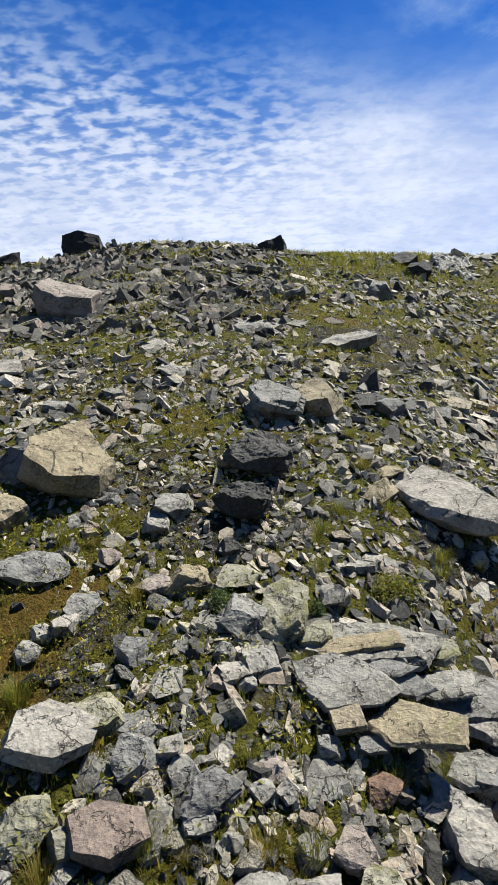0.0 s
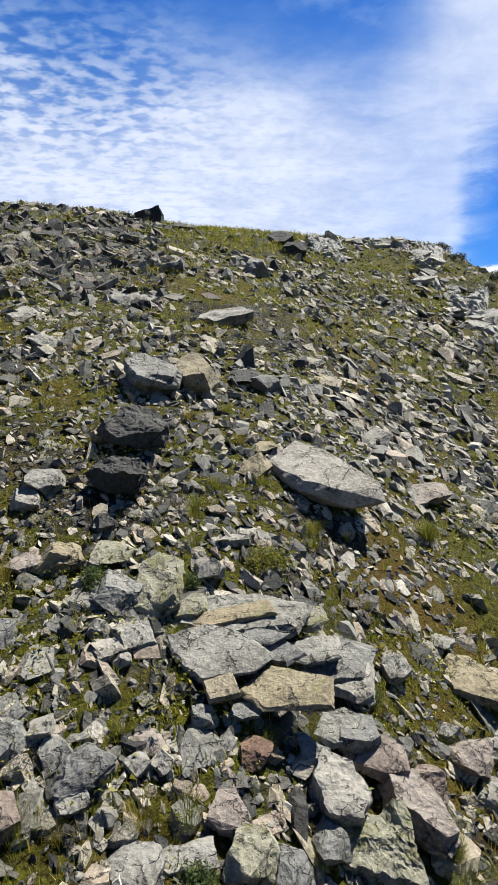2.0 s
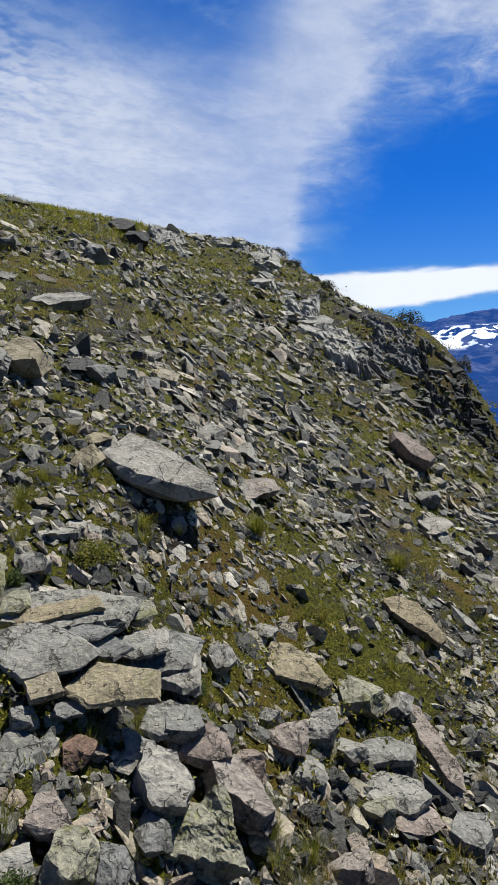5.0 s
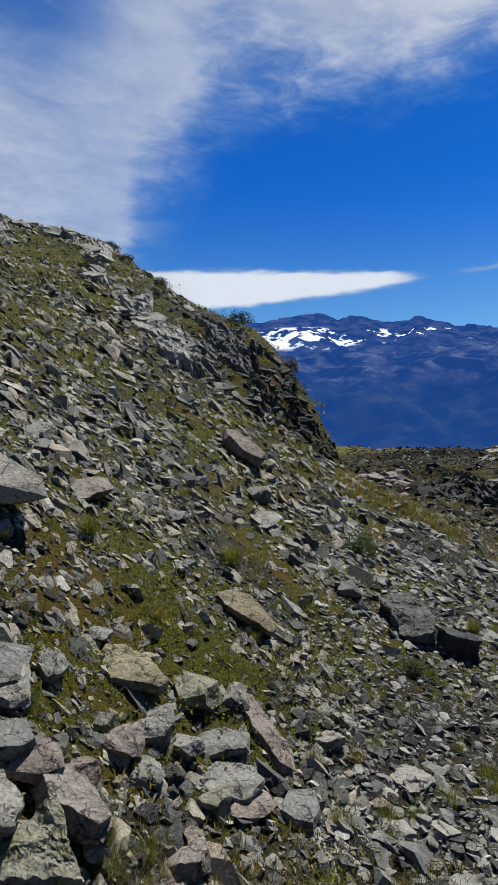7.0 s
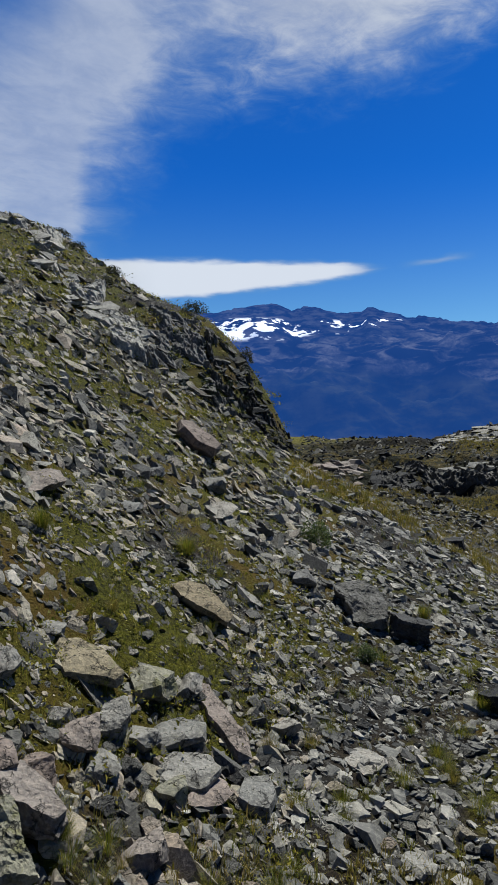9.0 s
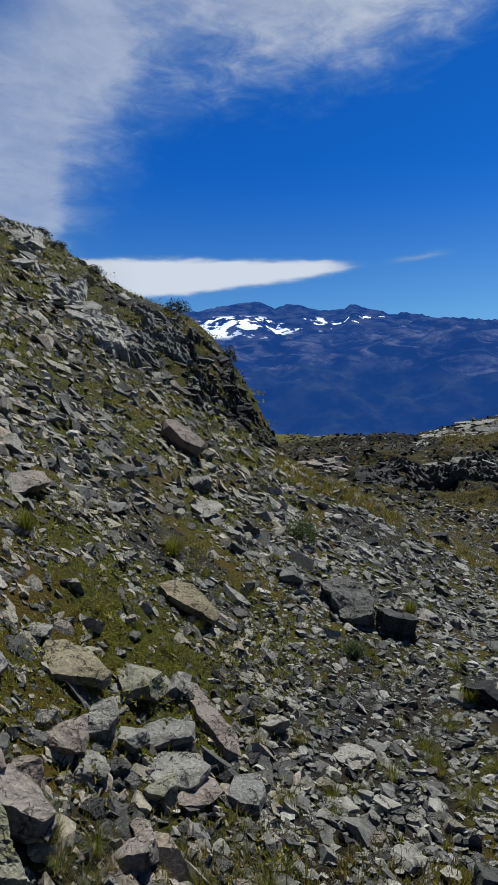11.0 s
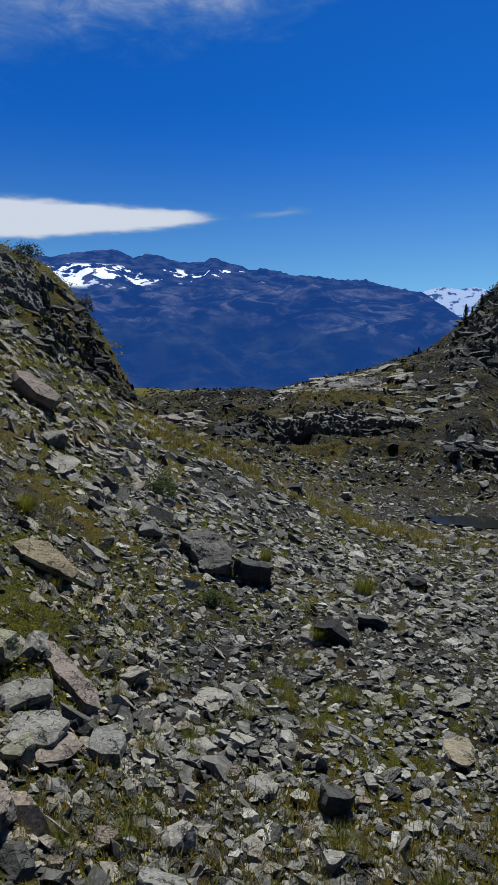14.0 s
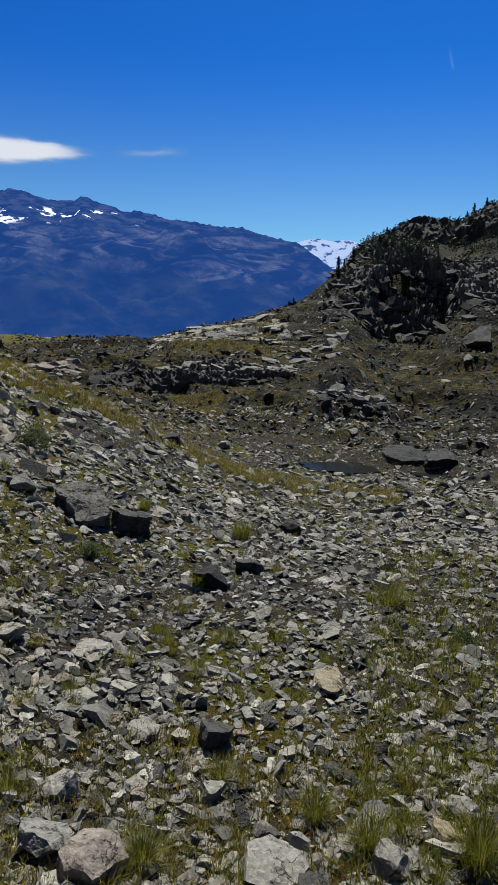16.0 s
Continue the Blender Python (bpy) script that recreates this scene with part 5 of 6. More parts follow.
def layered_outcrop():
    """A stepped outcrop of thin cracked plates over a dark hollow."""
    p = way(11.8) * 3.75
    base = tagged(new("layered_outcrop"), "grey and tan layered outcrop of cracked plates over a hollow", "rock")
    base.matrix_world = pose(p.x, p.y, float(ground_z(p.x, p.y)))
    bpy.context.view_layer.update()
    blunt = [(-1, -0.4), (-0.6, 0.8), (0.3, 1), (1, 0.5), (0.8, -0.7), (-0.2, -1)]
    # bed rock under the plates, then the plates: az, r, width, depth, thickness, height over the ground
    for mat, az, r, w, d, h, lift, seed, outline in (
            (GREY, 9.2, 3.9, 0.86, 0.42, 0.16, 0.02, 242, blunt),
            (GREY, 16.8, 3.86, 0.55, 0.46, 0.14, 0.03, 243, blunt),
            (PALE, 7.4, 3.56, 0.6, 0.42, 0.07, 0.1, 244, [(-1, 0.5), (-0.3, 1), (0.3, 0.7), (1, -0.2), (0.6, -0.8), (-0.4, -1), (-0.9, -0.4)]),
            (TAN, 8.3, 3.84, 0.52, 0.2, 0.07, 0.1, 245, [(-1, -0.2), (-0.7, 0.5), (0.9, 1), (1, -0.3), (-0.6, -1)]),
            (LICHEN, 14.2, 4.0, 0.36, 0.22, 0.08, 0.12, 246, [(-1, 0.8), (0.9, 1), (1, -0.2), (0.5, -1), (-0.8, -0.4)]),
            (GREY, 10.8, 3.68, 0.38, 0.15, 0.05, 0.16, 247, [(-1, -0.1), (-0.1, 1), (1, 0.1), (0.4, -0.9), (-0.6, -1)]),
            (GREY, 12.3, 3.62, 0.31, 0.17, 0.05, 0.17, 248, [(-1, 0.4), (0.3, 1), (1, -0.2), (0.3, -1), (-0.5, -0.5)]),
            (TAN, 12.8, 3.4, 0.52, 0.31, 0.06, 0.2, 249, [(-1, -0.2), (-0.35, 1), (1, 0.3), (0.95, -0.9), (-0.45, -1)]),
            (PALE, 16.2, 3.82, 0.25, 0.26, 0.07, 0.15, 250, [(-1, 0.8), (0.9, 1), (1, -0.6), (-0.6, -1)]),
            (PALE, 18.7, 3.78, 0.28, 0.44, 0.08, 0.12, 251, [(-0.7, 1), (0.9, 0.6), (1, -0.8), (0.2, -1), (-1, -0.5), (-0.6, 0)]),
            (TAN, 7.2, 3.3, 0.2, 0.18, 0.08, 0.12, 252, [(-1, 0.6), (0.7, 1), (1, -0.7), (-0.7, -1)]),
            (GREY, 14.9, 3.72, 0.24, 0.2, 0.06, 0.17, 253, blunt),
            (GREY, 17.4, 3.45, 0.26, 0.24, 0.1, 0.06, 254, blunt),
            (GREY, 9.2, 3.3, 0.2, 0.12, 0.05, 0.06, 255, blunt)):
        rock("", mat, az, r, w, d, h, seed, "plate", lean=1.0, sunk=0.5 - (lift + h * 0.3) / h, level=5, rough=0.55, layers=0.7, owner=base, outline=outline, tilt=(seed % 5 - 3, seed % 7 - 3), under=0.25)


layered_outcrop()


def crag(name, label, mat, az0, az1, r0, r1, count, small, large, seed, sunk=0.35, flat=0.8, dip=0.0, loose=12.0):
    """A mass of broken rock: many jagged blocks wedged together."""
    rng = random.Random(seed)
    p = way((az0 + az1) / 2) * ((r0 + r1) / 2)
    base = tagged(new(name), label, "rock")
    base.matrix_world = pose(p.x, p.y, float(ground_z(p.x, p.y)))
    bpy.context.view_layer.update()
    for i in range(count):
        w = small * (large / small) ** (rng.random() ** 1.6)
        az, r = rng.uniform(az0, az1), rng.uniform(r0, r1)
        v, f = SHAPES[rng.randrange(len(SHAPES))]
        dims = np.array([w * rng.uniform(1.1, 1.9), w * rng.uniform(1.0, 1.5), w * flat * rng.uniform(1.2, 2.4)])
        ob = new("block", from_arrays("block", v * dims, f, mat))
        q = way(az) * r
        tip = math.degrees(slope_at(az, r, 0.5))
        ob.matrix_world = pose(q.x, q.y, float(ground_z(q.x, q.y)) + w * (0.3 - sunk * 0.6), 0, 0, -az) @ pose(0, 0, 0, tip * 0.75 + rng.uniform(-loose, loose), dip + rng.uniform(-loose, loose), rng.uniform(-35 - loose, 35 + loose))
        ob.parent = base
        ob.matrix_parent_inverse = base.matrix_world.inverted()
    return base


def rock_face(mat, az0, az1, r0, r1, n, m, amp, freq, dip, seed, owner, lift=0.0, fine=1.0):
    """Broken bedrock as one sheet: splintered ridges running down the dip, sunk at its border."""
    az, rr = np.linspace(az0, az1, int(n * 0.68)), np.linspace(r0, r1, int(m * 0.68))
    n, m = len(az), len(rr)
    A, R = np.meshgrid(az, rr, indexing="ij")
    S, C = np.sin(np.radians(A)), np.cos(np.radians(A))
    Z = ground_z(R * S, R * C)
    out, cd, sd = np.zeros((n, m)), math.cos(radians(dip)), math.sin(radians(dip))
    for i in range(n):
        for j in range(m):
            x, y, z = R[i, j] * radians(A[i, j]), R[i, j], Z[i, j]
            q = Vector((x, z, y)) * freq
            warp = 0.6 * noise.noise(q * 0.7 + Vector((seed, 3, 0)))
            p = Vector((x * sd + z * cd, (x * cd - z * sd) * 0.3, y * 0.4)) * freq + Vector((seed + warp, warp, 0))
            out[i, j] = 0.85 * noise.noise(q * 0.33) + 0.4 * (0.3 - abs(noise.noise(p))) + 0.32 * noise.noise(p * 2.6) + fine * (0.36 * noise.noise(q * 2.3) + 0.25 * noise.noise(q * 6.1) + 0.16 * noise.noise(q * 13))
    edge = np.minimum(np.minimum(A - az0, az1 - A) / (0.12 * (az1 - az0)), np.minimum(R - r0, r1 - R) / (0.14 * (r1 - r0)))
    ragged = np.array([[noise.noise(Vector((R[i, j] * radians(A[i, j]), Z[i, j], seed)) * freq * 0.8) for j in range(m)] for i in range(n)])
    edge = np.clip(0.45 * edge + (0.9 * ragged + 0.4 * out) * np.clip(edge, 0, 1), 0, 1)
    edge = edge * edge * (3 - 2 * edge)
    d = amp * (out + lift) * edge - amp * 0.7 * (1 - edge)
    R2 = R - d * 0.75
    v = np.stack([R2 * S, R2 * C, Z + d * 0.75], 2).reshape(-1, 3)
    i, j = np.meshgrid(np.arange(n - 1), np.arange(m - 1), indexing="ij")
    f = np.stack([i * m + j, (i + 1) * m + j, (i + 1) * m + j + 1, i * m + j + 1], 2).reshape(-1, 4)[:, ::-1]
    ob = new("rock_face", from_arrays("rock_face", v, f, mat))
    ob.parent = owner
    ob.matrix_parent_inverse = owner.matrix_world.inverted()
    return ob


def bedrock(label, az0, az1, r0, r1, seed, amp=0.26):
    """Flush pale living rock, worn smooth, with broken bits round it."""
    base = crag("bedrock", label, BED, az0, az1, r0, r1, 40, 0.12, 0.5, seed, 0.4, 0.45, 14, 20)
    rock_face(BED, az0 - 0.6, az1 + 0.6, r0 - 0.7, r1 + 0.7, 100, 100, amp, 1.3, 38, seed, base, 0.4, 0.8)
    return base


BED = rock_material("pale_bedrock", [(0.0, (0.42, 0.415, 0.4)), (0.5, (0.5, 0.49, 0.47)), (1.0, (0.56, 0.55, 0.52))], 0.1, False, 1.0, 0.3)
CRAG = rock_material("crag_rock", [(0.0, (0.12, 0.118, 0.112)), (1.0, (0.17, 0.166, 0.155))], 0.5, False, 1.0, 0.6)
# CLIFF's dark colour also stands in for shade on steep faces
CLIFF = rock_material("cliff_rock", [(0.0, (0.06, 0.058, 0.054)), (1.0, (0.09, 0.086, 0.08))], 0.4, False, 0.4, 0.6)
a = crag("crag", "dark jagged crag of splintered rock ending the spur", CRAG, 34.5, 40, 14.9, 18.2, 90, 0.07, 0.35, 7, 0.5, 0.5, 14, 22)
rock_face(GREY, 33.8, 41, 14.8, 19.2, 120, 130, 0.36, 1.3, 50, 3, a)
a = crag("crag", "dark jagged crag of splintered rock ending the spur", CRAG, 39.5, 43.5, 14.9, 17.9, 90, 0.07, 0.35, 8, 0.5, 0.5, 16, 22)
rock_face(CRAG, 39.3, 44.5, 14.5, 18.5, 100, 120, 0.5, 1.5, 52, 8, a)
# black blocks paint the shade on the crag's right-hand end
a = crag("crag", "steep foot of the crag above the gully, shade painted black", BLACK, 42.5, 47.8, 15.0, 17.5, 90, 0.07, 0.35, 9, 0.5, 0.5, 18, 24)
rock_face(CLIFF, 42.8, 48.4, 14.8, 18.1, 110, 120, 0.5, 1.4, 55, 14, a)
bedrock("smooth pale bedrock on the spur's crest", 16.8, 19.8, 18.5, 21.5, 17)
bedrock("smooth pale bedrock on the spur's crest", 20.5, 25, 21, 22.3, 18)
bedrock("smooth pale bedrock rib running down the spur", 25.2, 27.6, 17, 21.5, 19)
bedrock("smooth pale bedrock rib running down the spur", 28.0, 31, 15.9, 18.2, 20)
bedrock("smooth pale bedrock rib running down the spur", 31.8, 34.4, 15.4, 17, 21)
a = crag("crag", "dark rocky knob on the far hill", SLATE, 74.5, 79.5, 50, 66, 180, 0.22, 0.9, 27, 0.4, 0.6, 6, 24)
rock_face(CRAG, 74.4, 80, 50, 69.5, 110, 120, 1.3, 0.5, 30, 21, a)
# shade of the cliff is put into the blocks' dark colour
a = crag("crag", "cliff of broken rock on the far hill, shade painted dark", CLIFF, 77.5, 84.5, 50, 62, 220, 0.25, 1.0, 28, 0.4, 0.9, 10, 34)
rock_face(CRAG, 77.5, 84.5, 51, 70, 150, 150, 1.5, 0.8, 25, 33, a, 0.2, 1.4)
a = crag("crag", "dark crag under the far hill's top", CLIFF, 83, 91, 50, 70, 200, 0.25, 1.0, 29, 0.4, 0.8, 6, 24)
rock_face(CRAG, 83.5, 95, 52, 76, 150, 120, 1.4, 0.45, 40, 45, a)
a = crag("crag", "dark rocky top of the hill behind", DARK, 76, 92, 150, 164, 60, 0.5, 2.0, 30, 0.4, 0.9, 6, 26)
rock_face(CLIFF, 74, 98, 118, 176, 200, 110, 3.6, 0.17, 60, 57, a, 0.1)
crag("outcrop", "grey broken ledges stepping up towards the knob", GREY, 70, 76, 40, 50, 90, 0.2, 0.8, 39, 0.35, 0.4, 0, 16)
crag("outcrop", "pinkish grey slabs at the mouth of the gully", PINK, 49.3, 53.5, 33, 38, 44, 0.2, 0.8, 40, 0.35, 0.4, 0, 14)
# black rock paints the dark recess under the grey top
crag("outcrop", "undercut outcrop on the far bank, its shade painted black", BLACK, 74, 80, 31, 33, 60, 0.2, 0.7, 37, 0.35, 0.8, 0, 24)
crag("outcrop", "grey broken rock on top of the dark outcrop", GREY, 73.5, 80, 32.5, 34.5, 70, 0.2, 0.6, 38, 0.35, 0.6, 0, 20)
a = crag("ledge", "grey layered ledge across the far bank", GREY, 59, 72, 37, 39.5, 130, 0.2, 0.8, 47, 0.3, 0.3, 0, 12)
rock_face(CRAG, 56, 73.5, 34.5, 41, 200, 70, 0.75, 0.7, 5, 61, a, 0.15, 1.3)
# a row of black blocks stands in for the shadow below the ledge
crag("ledge", "foot of the layered ledge, undercut shade painted black", BLACK, 57.5, 70, 35.4, 36.8, 70, 0.2, 0.7, 50, 0.4, 0.5, 0, 14)
# the hollow's darkness is put in as black rock
a = crag("ledge", "overhanging ledge in the gully, its shade painted black", BLACK, 54.5, 59, 31.5, 34.5, 60, 0.2, 0.9, 48, 0.35, 0.4, 0, 9)
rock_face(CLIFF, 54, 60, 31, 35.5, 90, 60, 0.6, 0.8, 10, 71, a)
a = crag("ledge", "pale slabs along the crest of the far bank", PALE, 59.5, 71, 47, 57, 120, 0.35, 1.5, 49, 0.5, 0.25, -6, 8)
rock_face(GREY, 60, 71, 46, 57, 140, 70, 0.5, 0.6, 12, 81, a)

# ---- plants ----


def leaves(rng, n, wide, tall, leaf):
    """Leaf triangles filling an uneven dome."""
    a, u = rng.uniform(0, 2 * np.pi, n), rng.uniform(0, 1, n)
    e = np.arcsin(u)
    rad = rng.uniform(0.55, 1.05, n) * (1 + 0.25 * np.sin(a * 3 + rng.uniform(0, 6)) * np.cos(e))
    c = np.stack([np.cos(a) * np.cos(e) * rad * wide / 2, np.sin(a) * np.cos(e) * rad * wide / 2, np.sin(e) * rad * tall], 1)
    d = rng.normal(0, 1, (n, 3, 3)) * leaf
    return c[:, None, :] + d


def shrub(label, az, r, wide, tall, seed, mat=None, name="shrub", count=1800):
    rng = np.random.default_rng(seed)
    v = leaves(rng, count, wide, tall, 0.024 * (wide + tall) / 2 + 0.002)
    ob = tagged(new(name, from_arrays(name, v.reshape(-1, 3), np.arange(count * 3).reshape(-1, 3), mat or SHRUB)), label, "shrub")
    p = way(az) * r
    ob.matrix_world = pose(p.x, p.y, float(ground_z(p.x, p.y)) - tall * 0.05)
    return ob


def tuft(label, az, r, wide, tall, seed, blades=560, group="", mat=None):
    """One tussock of long bent blades."""
    rng = np.random.default_rng(seed)
    a, q = rng.uniform(0, 2 * np.pi, blades), rng.uniform(0, 0.3, blades) * wide
    dx, dy = np.cos(a), np.sin(a)
    h, out = tall * rng.uniform(0.3, 1.0, blades), wide * rng.uniform(0.1, 0.6, blades)
    w = 0.002 * tall / 0.2
    v = np.zeros((blades, 5, 3))
    v[:, 0] = np.stack([dx * q - dy * w / 2, dy * q + dx * w / 2, 0 * h], 1)
    v[:, 1] = np.stack([dx * q + dy * w / 2, dy * q - dx * w / 2, 0 * h], 1)
    v[:, 2] = np.stack([dx * (q + out * 0.4) + dy * w / 2, dy * (q + out * 0.4) - dx * w / 2, h * 0.7], 1)
    v[:, 3] = np.stack([dx * (q + out * 0.4) - dy * w / 2, dy * (q + out * 0.4) + dx * w / 2, h * 0.7], 1)
    v[:, 4] = np.stack([dx * (q + out), dy * (q + out), h], 1)
    f = np.array([[0, 1, 2], [0, 2, 3], [3, 2, 4]])[None] + (np.arange(blades) * 5)[:, None, None]
    ob = tagged(new("grass_tuft", from_arrays("grass_tuft", v.reshape(-1, 3), f.reshape(-1, 3), mat or GRASS)), label, "grass", group)
    p = way(az) * r
    ob.matrix_world = pose(p.x, p.y, float(ground_z(p.x, p.y)) - 0.01)
    return ob


shrub("dark shrub clinging to the crest of the spur", 31.9, 19.91, 0.54, 0.27, 600, DARK_SHRUB)
shrub("dark shrub on the crest above the crag", 38.7, 18.63, 0.77, 0.34, 601, DARK_SHRUB)
shrub("dark shrub hanging on the crag", 43.3, 17.94, 0.45, 0.43, 602, DARK_SHRUB)
shrub("dark shrub below the crest", 31.4, 18.63, 0.39, 0.25, 603, DARK_SHRUB)
shrub("low dark shrub along the crest", 27.5, 21.74, 0.87, 0.19, 604, DARK_SHRUB)
shrub("low dark shrub along the crest", 28.9, 20.59, 0.66, 0.20, 605, DARK_SHRUB)
shrub("low green shrub in the turf", 11.6, 4.55, 0.34, 0.15, 606, GRASS)
tuft("yellow-green grass tuft under the flat boulder", 15.8, 5.11, 0.22, 0.13, 607)
tuft("dry grass tussock on bare soil", 25.7, 5.87, 0.24, 0.22, 608)
shrub("small green plant beside the lichened slab", 5.1, 4.12, 0.11, 0.15, 609)
tuft("yellow-green grass tuft beside the outcrop", 3.5, 3.75, 0.14, 0.09, 610)
shrub("small green plant among rubble", -3.3, 4.10, 0.20, 0.15, 611)
shrub("small green plant among stones", 4.2, 2.55, 0.15, 0.11, 612)
shrub("small green plant in a crack of the outcrop", 20.4, 3.83, 0.11, 0.15, 613)
tuft("green grass tuft below the outcrop", 16.5, 3.21, 0.13, 0.16, 614)
tuft("green grass tuft beside a dark boulder", 26.8, 3.22, 0.13, 0.17, 615)
tuft("green grass tuft beside the outcrop", 18.6, 4.12, 0.11, 0.15, 616)
tuft("green grass tuft among stones", -20.6, 3.66, 0.20, 0.17, 617)
tuft("dull green grass tuft on the slope", 38.0, 7.19, 0.32, 0.23, 618)
tuft("dull green grass tuft behind the dark boulder", 58.8, 8.04, 0.22, 0.22, 619)
tuft("green grass tuft among stones", 26.0, 3.23, 0.20, 0.13, 620)
tuft("tall green grass tussock near the path", 92.2, 2.99, 0.33, 0.30, 621)
tuft("dull green grass tuft on the scree", 81.8, 6.02, 0.35, 0.23, 622)
shrub("dark green low plant on the slope", 49.5, 9.51, 0.51, 0.38, 623)
tuft("dull green grass tuft beside a dark block", 63.8, 5.89, 0.22, 0.20, 624)
shrub("dark green low plant under the boulder", 54.0, 6.40, 0.24, 0.16, 625)
tuft("yellow-green grass tuft on the scree", 76.4, 3.05, 0.21, 0.18, 626)
tuft("green grass tuft on the scree", 66.5, 3.27, 0.18, 0.15, 627)
tuft("yellow-green grass tuft among stones", 81.6, 2.89, 0.24, 0.21, 628)
tuft("dull green grass tuft among stones", 58.6, 2.65, 0.23, 0.19, 629)
shrub("dark green low plant on fine scree", 88.5, 5.35, 0.21, 0.14, 630)
tuft("dull green grass tuft on the scree", 67.9, 7.73, 0.36, 0.29, 631)
_rng = random.Random(77)
for i in range(170):
    az = _rng.uniform(-20, 46) if i < 85 else _rng.uniform(46, 98)
    r = 2.5 + 6.5 * _rng.random() ** 1.3
    tall = _rng.uniform(0.09, 0.17)
    tuft("dull green grass tuft among the scree" if i >= 85 else "yellow-green grass tuft in the hillside's turf", az, r, tall * _rng.uniform(1.0, 1.5), tall, 700 + i, 240, "small grass tufts", DRY if i % 3 == 0 else GRASS)


def dwarf_pine(label, az, r, tall, seed):
    """A small conifer: tapered trunk and a ragged crown of needle clumps."""
    rng = np.random.default_rng(seed)
    p = way(az) * r
    base = tagged(new("dwarf_pine"), label, "tree", "dwarf pines on the hilltops")
    base.matrix_world = pose(p.x, p.y, float(ground_z(p.x, p.y)) - 0.1)
    bm = bmesh.new()
    bmesh.ops.create_cone(bm, cap_ends=True, segments=7, radius1=tall * 0.04, radius2=tall * 0.008, depth=tall * 0.95, matrix=Matrix.Translation((0, 0, tall * 0.475)))
    me = bpy.data.meshes.new("trunk")
    bm.to_mesh(me), bm.free()
    me.materials.append(BARK)
    trunk = new("trunk", me)
    n = 500
    z = rng.uniform(0.08, 1.0, n)
    lim = (1.02 - z) * 0.3 * (0.75 + 0.35 * np.sin(z * 26 + rng.uniform(0, 6)))
    a, q = rng.uniform(0, 2 * np.pi, n), np.sqrt(rng.uniform(0.1, 1, n))
    c = np.stack([np.cos(a) * lim * q, np.sin(a) * lim * q, z], 1) * tall
    v = c[:, None, :] + rng.normal(0, 1, (n, 3, 3)) * tall * 0.035
    crown = new("crown", from_arrays("crown", v.reshape(-1, 3), np.arange(n * 3).reshape(-1, 3), PINE))
    for o in (trunk, crown):
        o.parent = base
    return base


BARK = rock_material("bark", [(0.0, (0.05, 0.035, 0.025)), (1.0, (0.08, 0.06, 0.045))], 0.0, False, 4.0)
PINE = grass_material("pine_needles", (0.006, 0.01, 0.006), (0.013, 0.02, 0.01), (0.026, 0.034, 0.018))
_seed = 500
for az, r, tall in ((85.7, 158, 3.2), (85.2, 160, 2.2), (86.6, 158, 2.8), (87.6, 155, 3.4), (84.6, 162, 1.9), (79.0, 163, 2.2), (80.3, 163, 1.8), (77.9, 163, 2.4), (83.9, 163, 2.0), (88.4, 156, 3.0), (89.4, 156, 3.2)):
    _seed += 1
    dwarf_pine("dark green dwarf pine on the distant hilltop", az, r, tall, _seed)
for az, r, tall in ((71.2, 60.5, 0.6), (71.6, 61, 0.8), (72.3, 61, 0.5), (75.2, 64, 1.5), (75.7, 64, 1.2), (76.4, 65, 1.6)):
    _seed += 1
    dwarf_pine("dark green dwarf pine on the far hill's crest", az, r, tall, _seed)


def scrub(name, label, seed, n, r0, r1, a0, a1, size):
    """Low dark scrub as ragged clumps of leaves."""
    x, y, rng = sown(seed, n, r0, r1, a0, a1, 0.0)
    z = ground_z(x, y)
    v = [leaves(rng, 46, s * 1.5, s, s * 0.12) + np.array([a, b, c - 0.1 * s]) for a, b, c, s in zip(x, y, z, size * rng.uniform(0.5, 1.2, n))]
    v = np.concatenate(v).reshape(-1, 3)
    return tagged(new(name, from_arrays(name, v, np.arange(len(v)).reshape(-1, 3), PINE)), label, "shrubs", kind="stuff")


MOSS = grass_material("moss_cushion", (0.05, 0.062, 0.006), (0.16, 0.15, 0.015), (0.32, 0.26, 0.035))


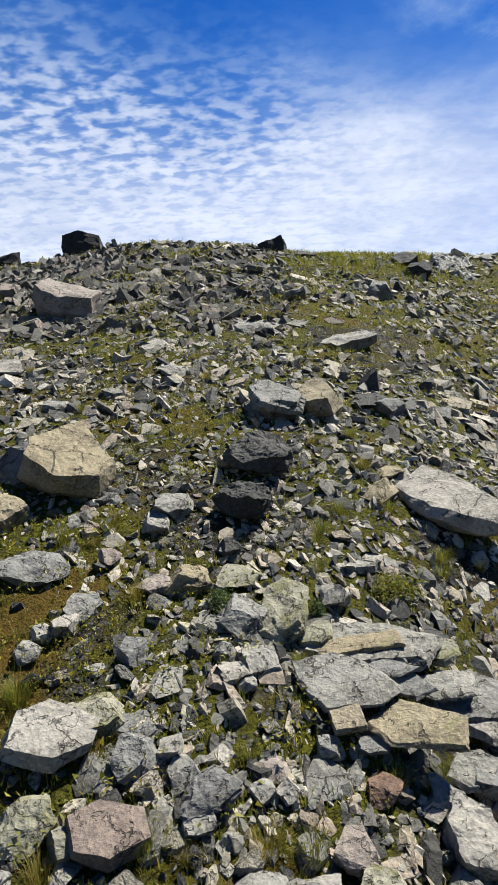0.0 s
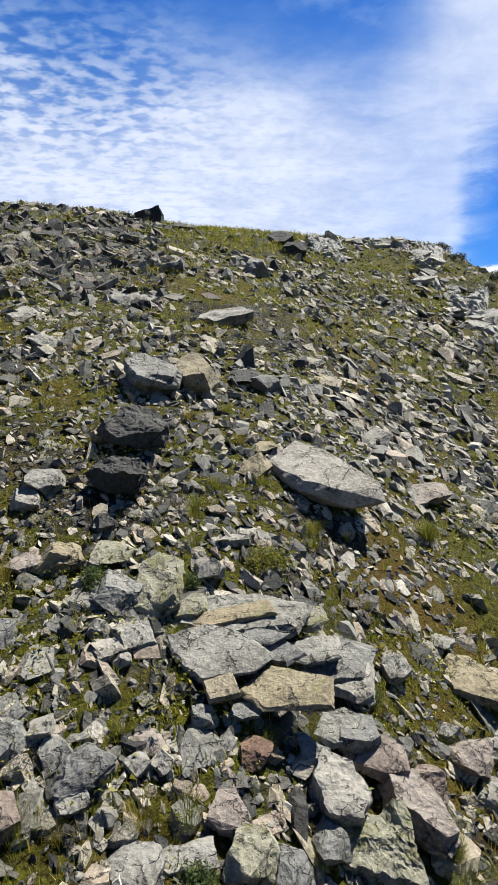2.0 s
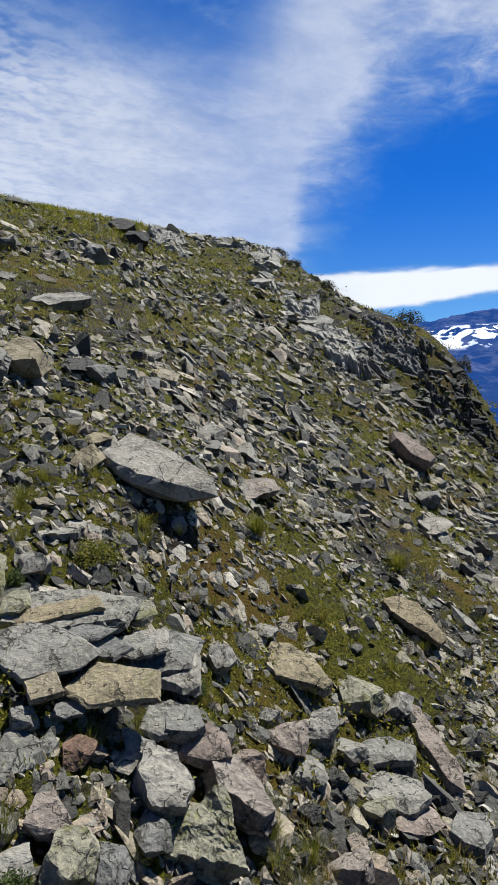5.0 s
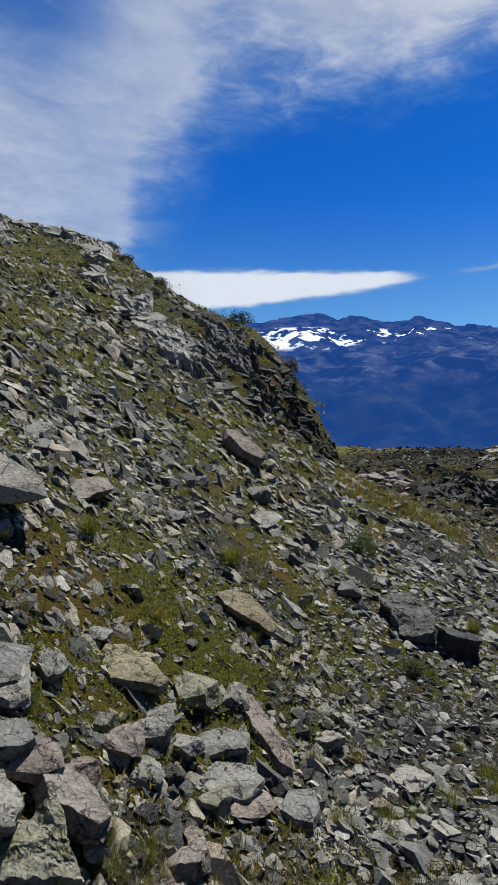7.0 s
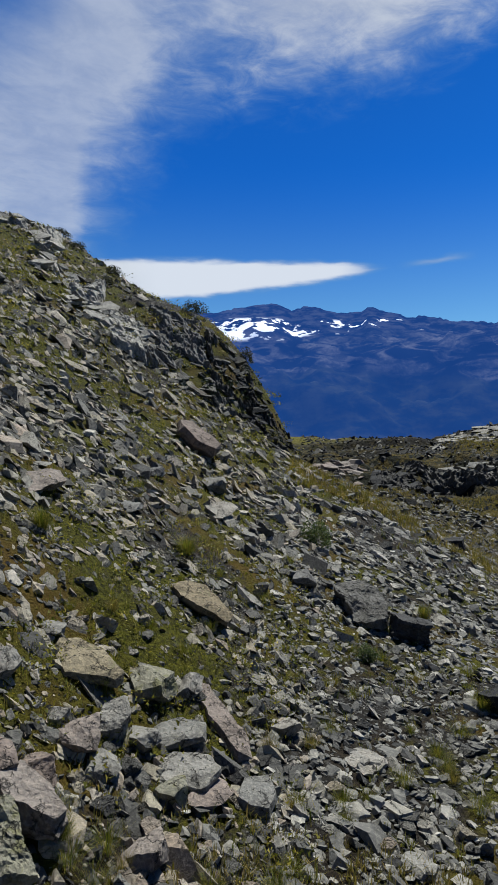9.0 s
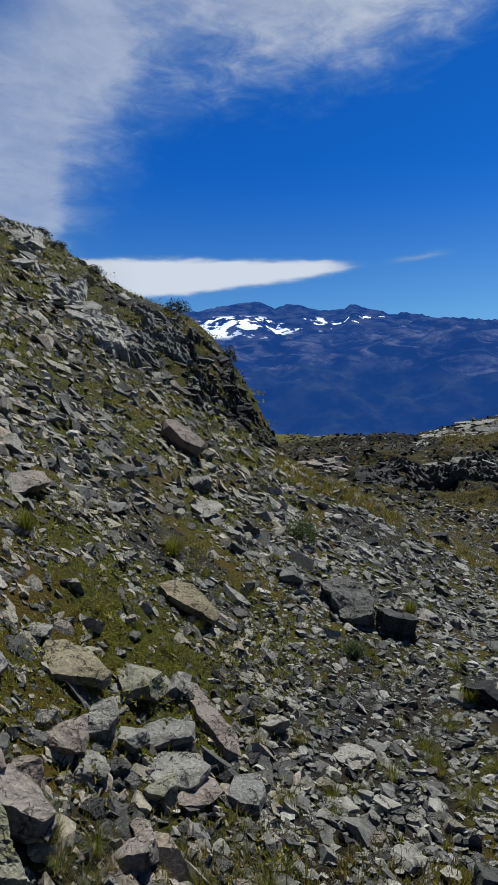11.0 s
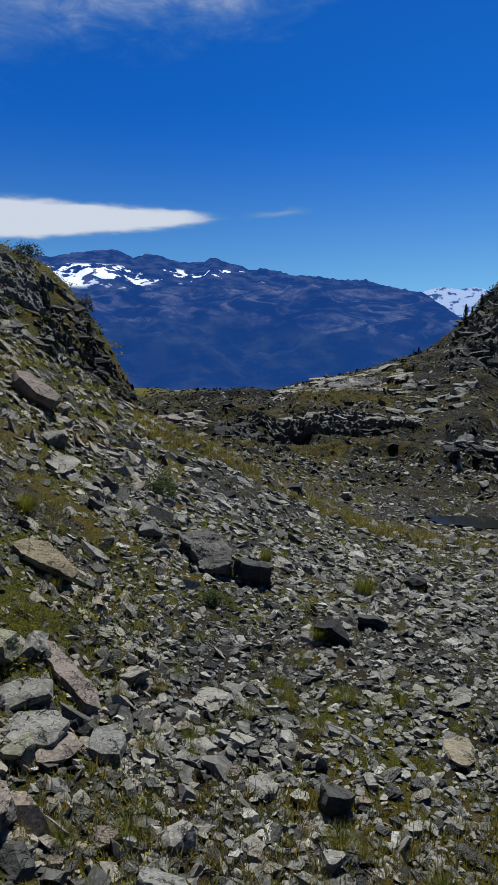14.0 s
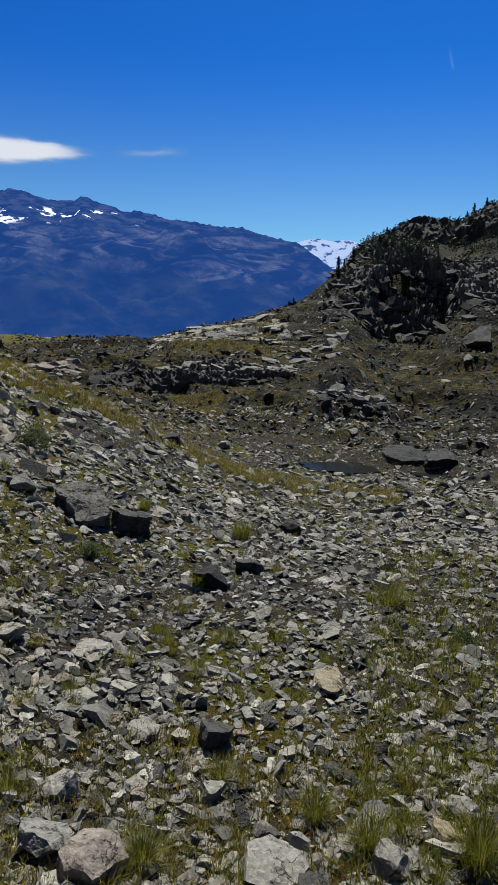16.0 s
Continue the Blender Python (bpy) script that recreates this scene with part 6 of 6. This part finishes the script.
def cushions(name, label, seed, n, r0, r1, a0, a1, size):
    """Low yellow-green cushions of moss and cushion plants in the turf."""
    x, y, rng = sown(seed, n, r0, r1, a0, a1, 0.9)
    keep = bare(x, y) < rng.uniform(0.3, 0.8, n)
    x, y = x[keep], y[keep]
    z = ground_z(x, y)
    big = size * rng.uniform(0.4, 1.3, len(x)) * np.clip(np.hypot(x, y) / 9, 1, 1.8)
    v = [leaves(rng, 64, s * 1.8, s * 0.4, s * 0.048) + np.array([a, b, c - 0.05 * s]) for a, b, c, s in zip(x, y, z, big)]
    v = np.concatenate(v).reshape(-1, 3)
    return tagged(new(name, from_arrays(name, v, np.arange(len(v)).reshape(-1, 3), MOSS)), label, "moss", kind="stuff")


cushions("hillside_moss", "yellow-green moss cushions among the hillside's stones", 64, 3900, 2.2, 26, -26, 48, 0.19)
cushions("basin_moss", "dull green moss cushions among the basin's stones", 65, 260, 2.2, 20, 50, 100, 0.11)
scrub("hilltop_scrub", "dark dwarf-pine scrub covering the distant hilltop", 61, 700, 115, 172, 74, 97, 1.7)
scrub("far_hill_scrub", "dark scrub between the crags of the far hill", 62, 200, 48, 72, 75, 92, 0.45)
scrub("crag_scrub", "dark grass clumps clinging to the crag", 63, 30, 15, 17.6, 36, 46.5, 0.22)


def loose_stones(count, seed):
    """The stones nearest the path, each by itself."""
    rng = random.Random(seed)
    kinds = []
    for k in range(22):
        v, f = hewn(1.0, rng.uniform(0.6, 0.9), rng.uniform(0.3, 0.6), 900 + k, 2, 12)
        kinds.append(from_arrays("stone", v, f, LOOSE))
    for i in range(count):
        az = rng.uniform(-26, 98)
        r = 2.3 + 3.2 * rng.random() ** 1.4
        w = rng.uniform(0.06, 0.16)
        p = way(az) * r
        ob = tagged(new("stone", rng.choice(kinds)), "grey angular stone lying loose on the ground", "stone", "loose stones near the path")
        tip = math.degrees(slope_at(az, r, 0.2)) * 1.1
        ob.matrix_world = pose(p.x, p.y, float(ground_z(p.x, p.y)) + w * 0.1, 0, 0, -az) @ pose(0, 0, 0, tip + rng.uniform(-14, 14), rng.uniform(-14, 14), rng.uniform(0, 360)) @ Matrix.Diagonal((w, w, w, 1))


LOOSE = rock_material("loose_rock", GREYS, 0.4, False, 0.2)
loose_stones(290, 71)
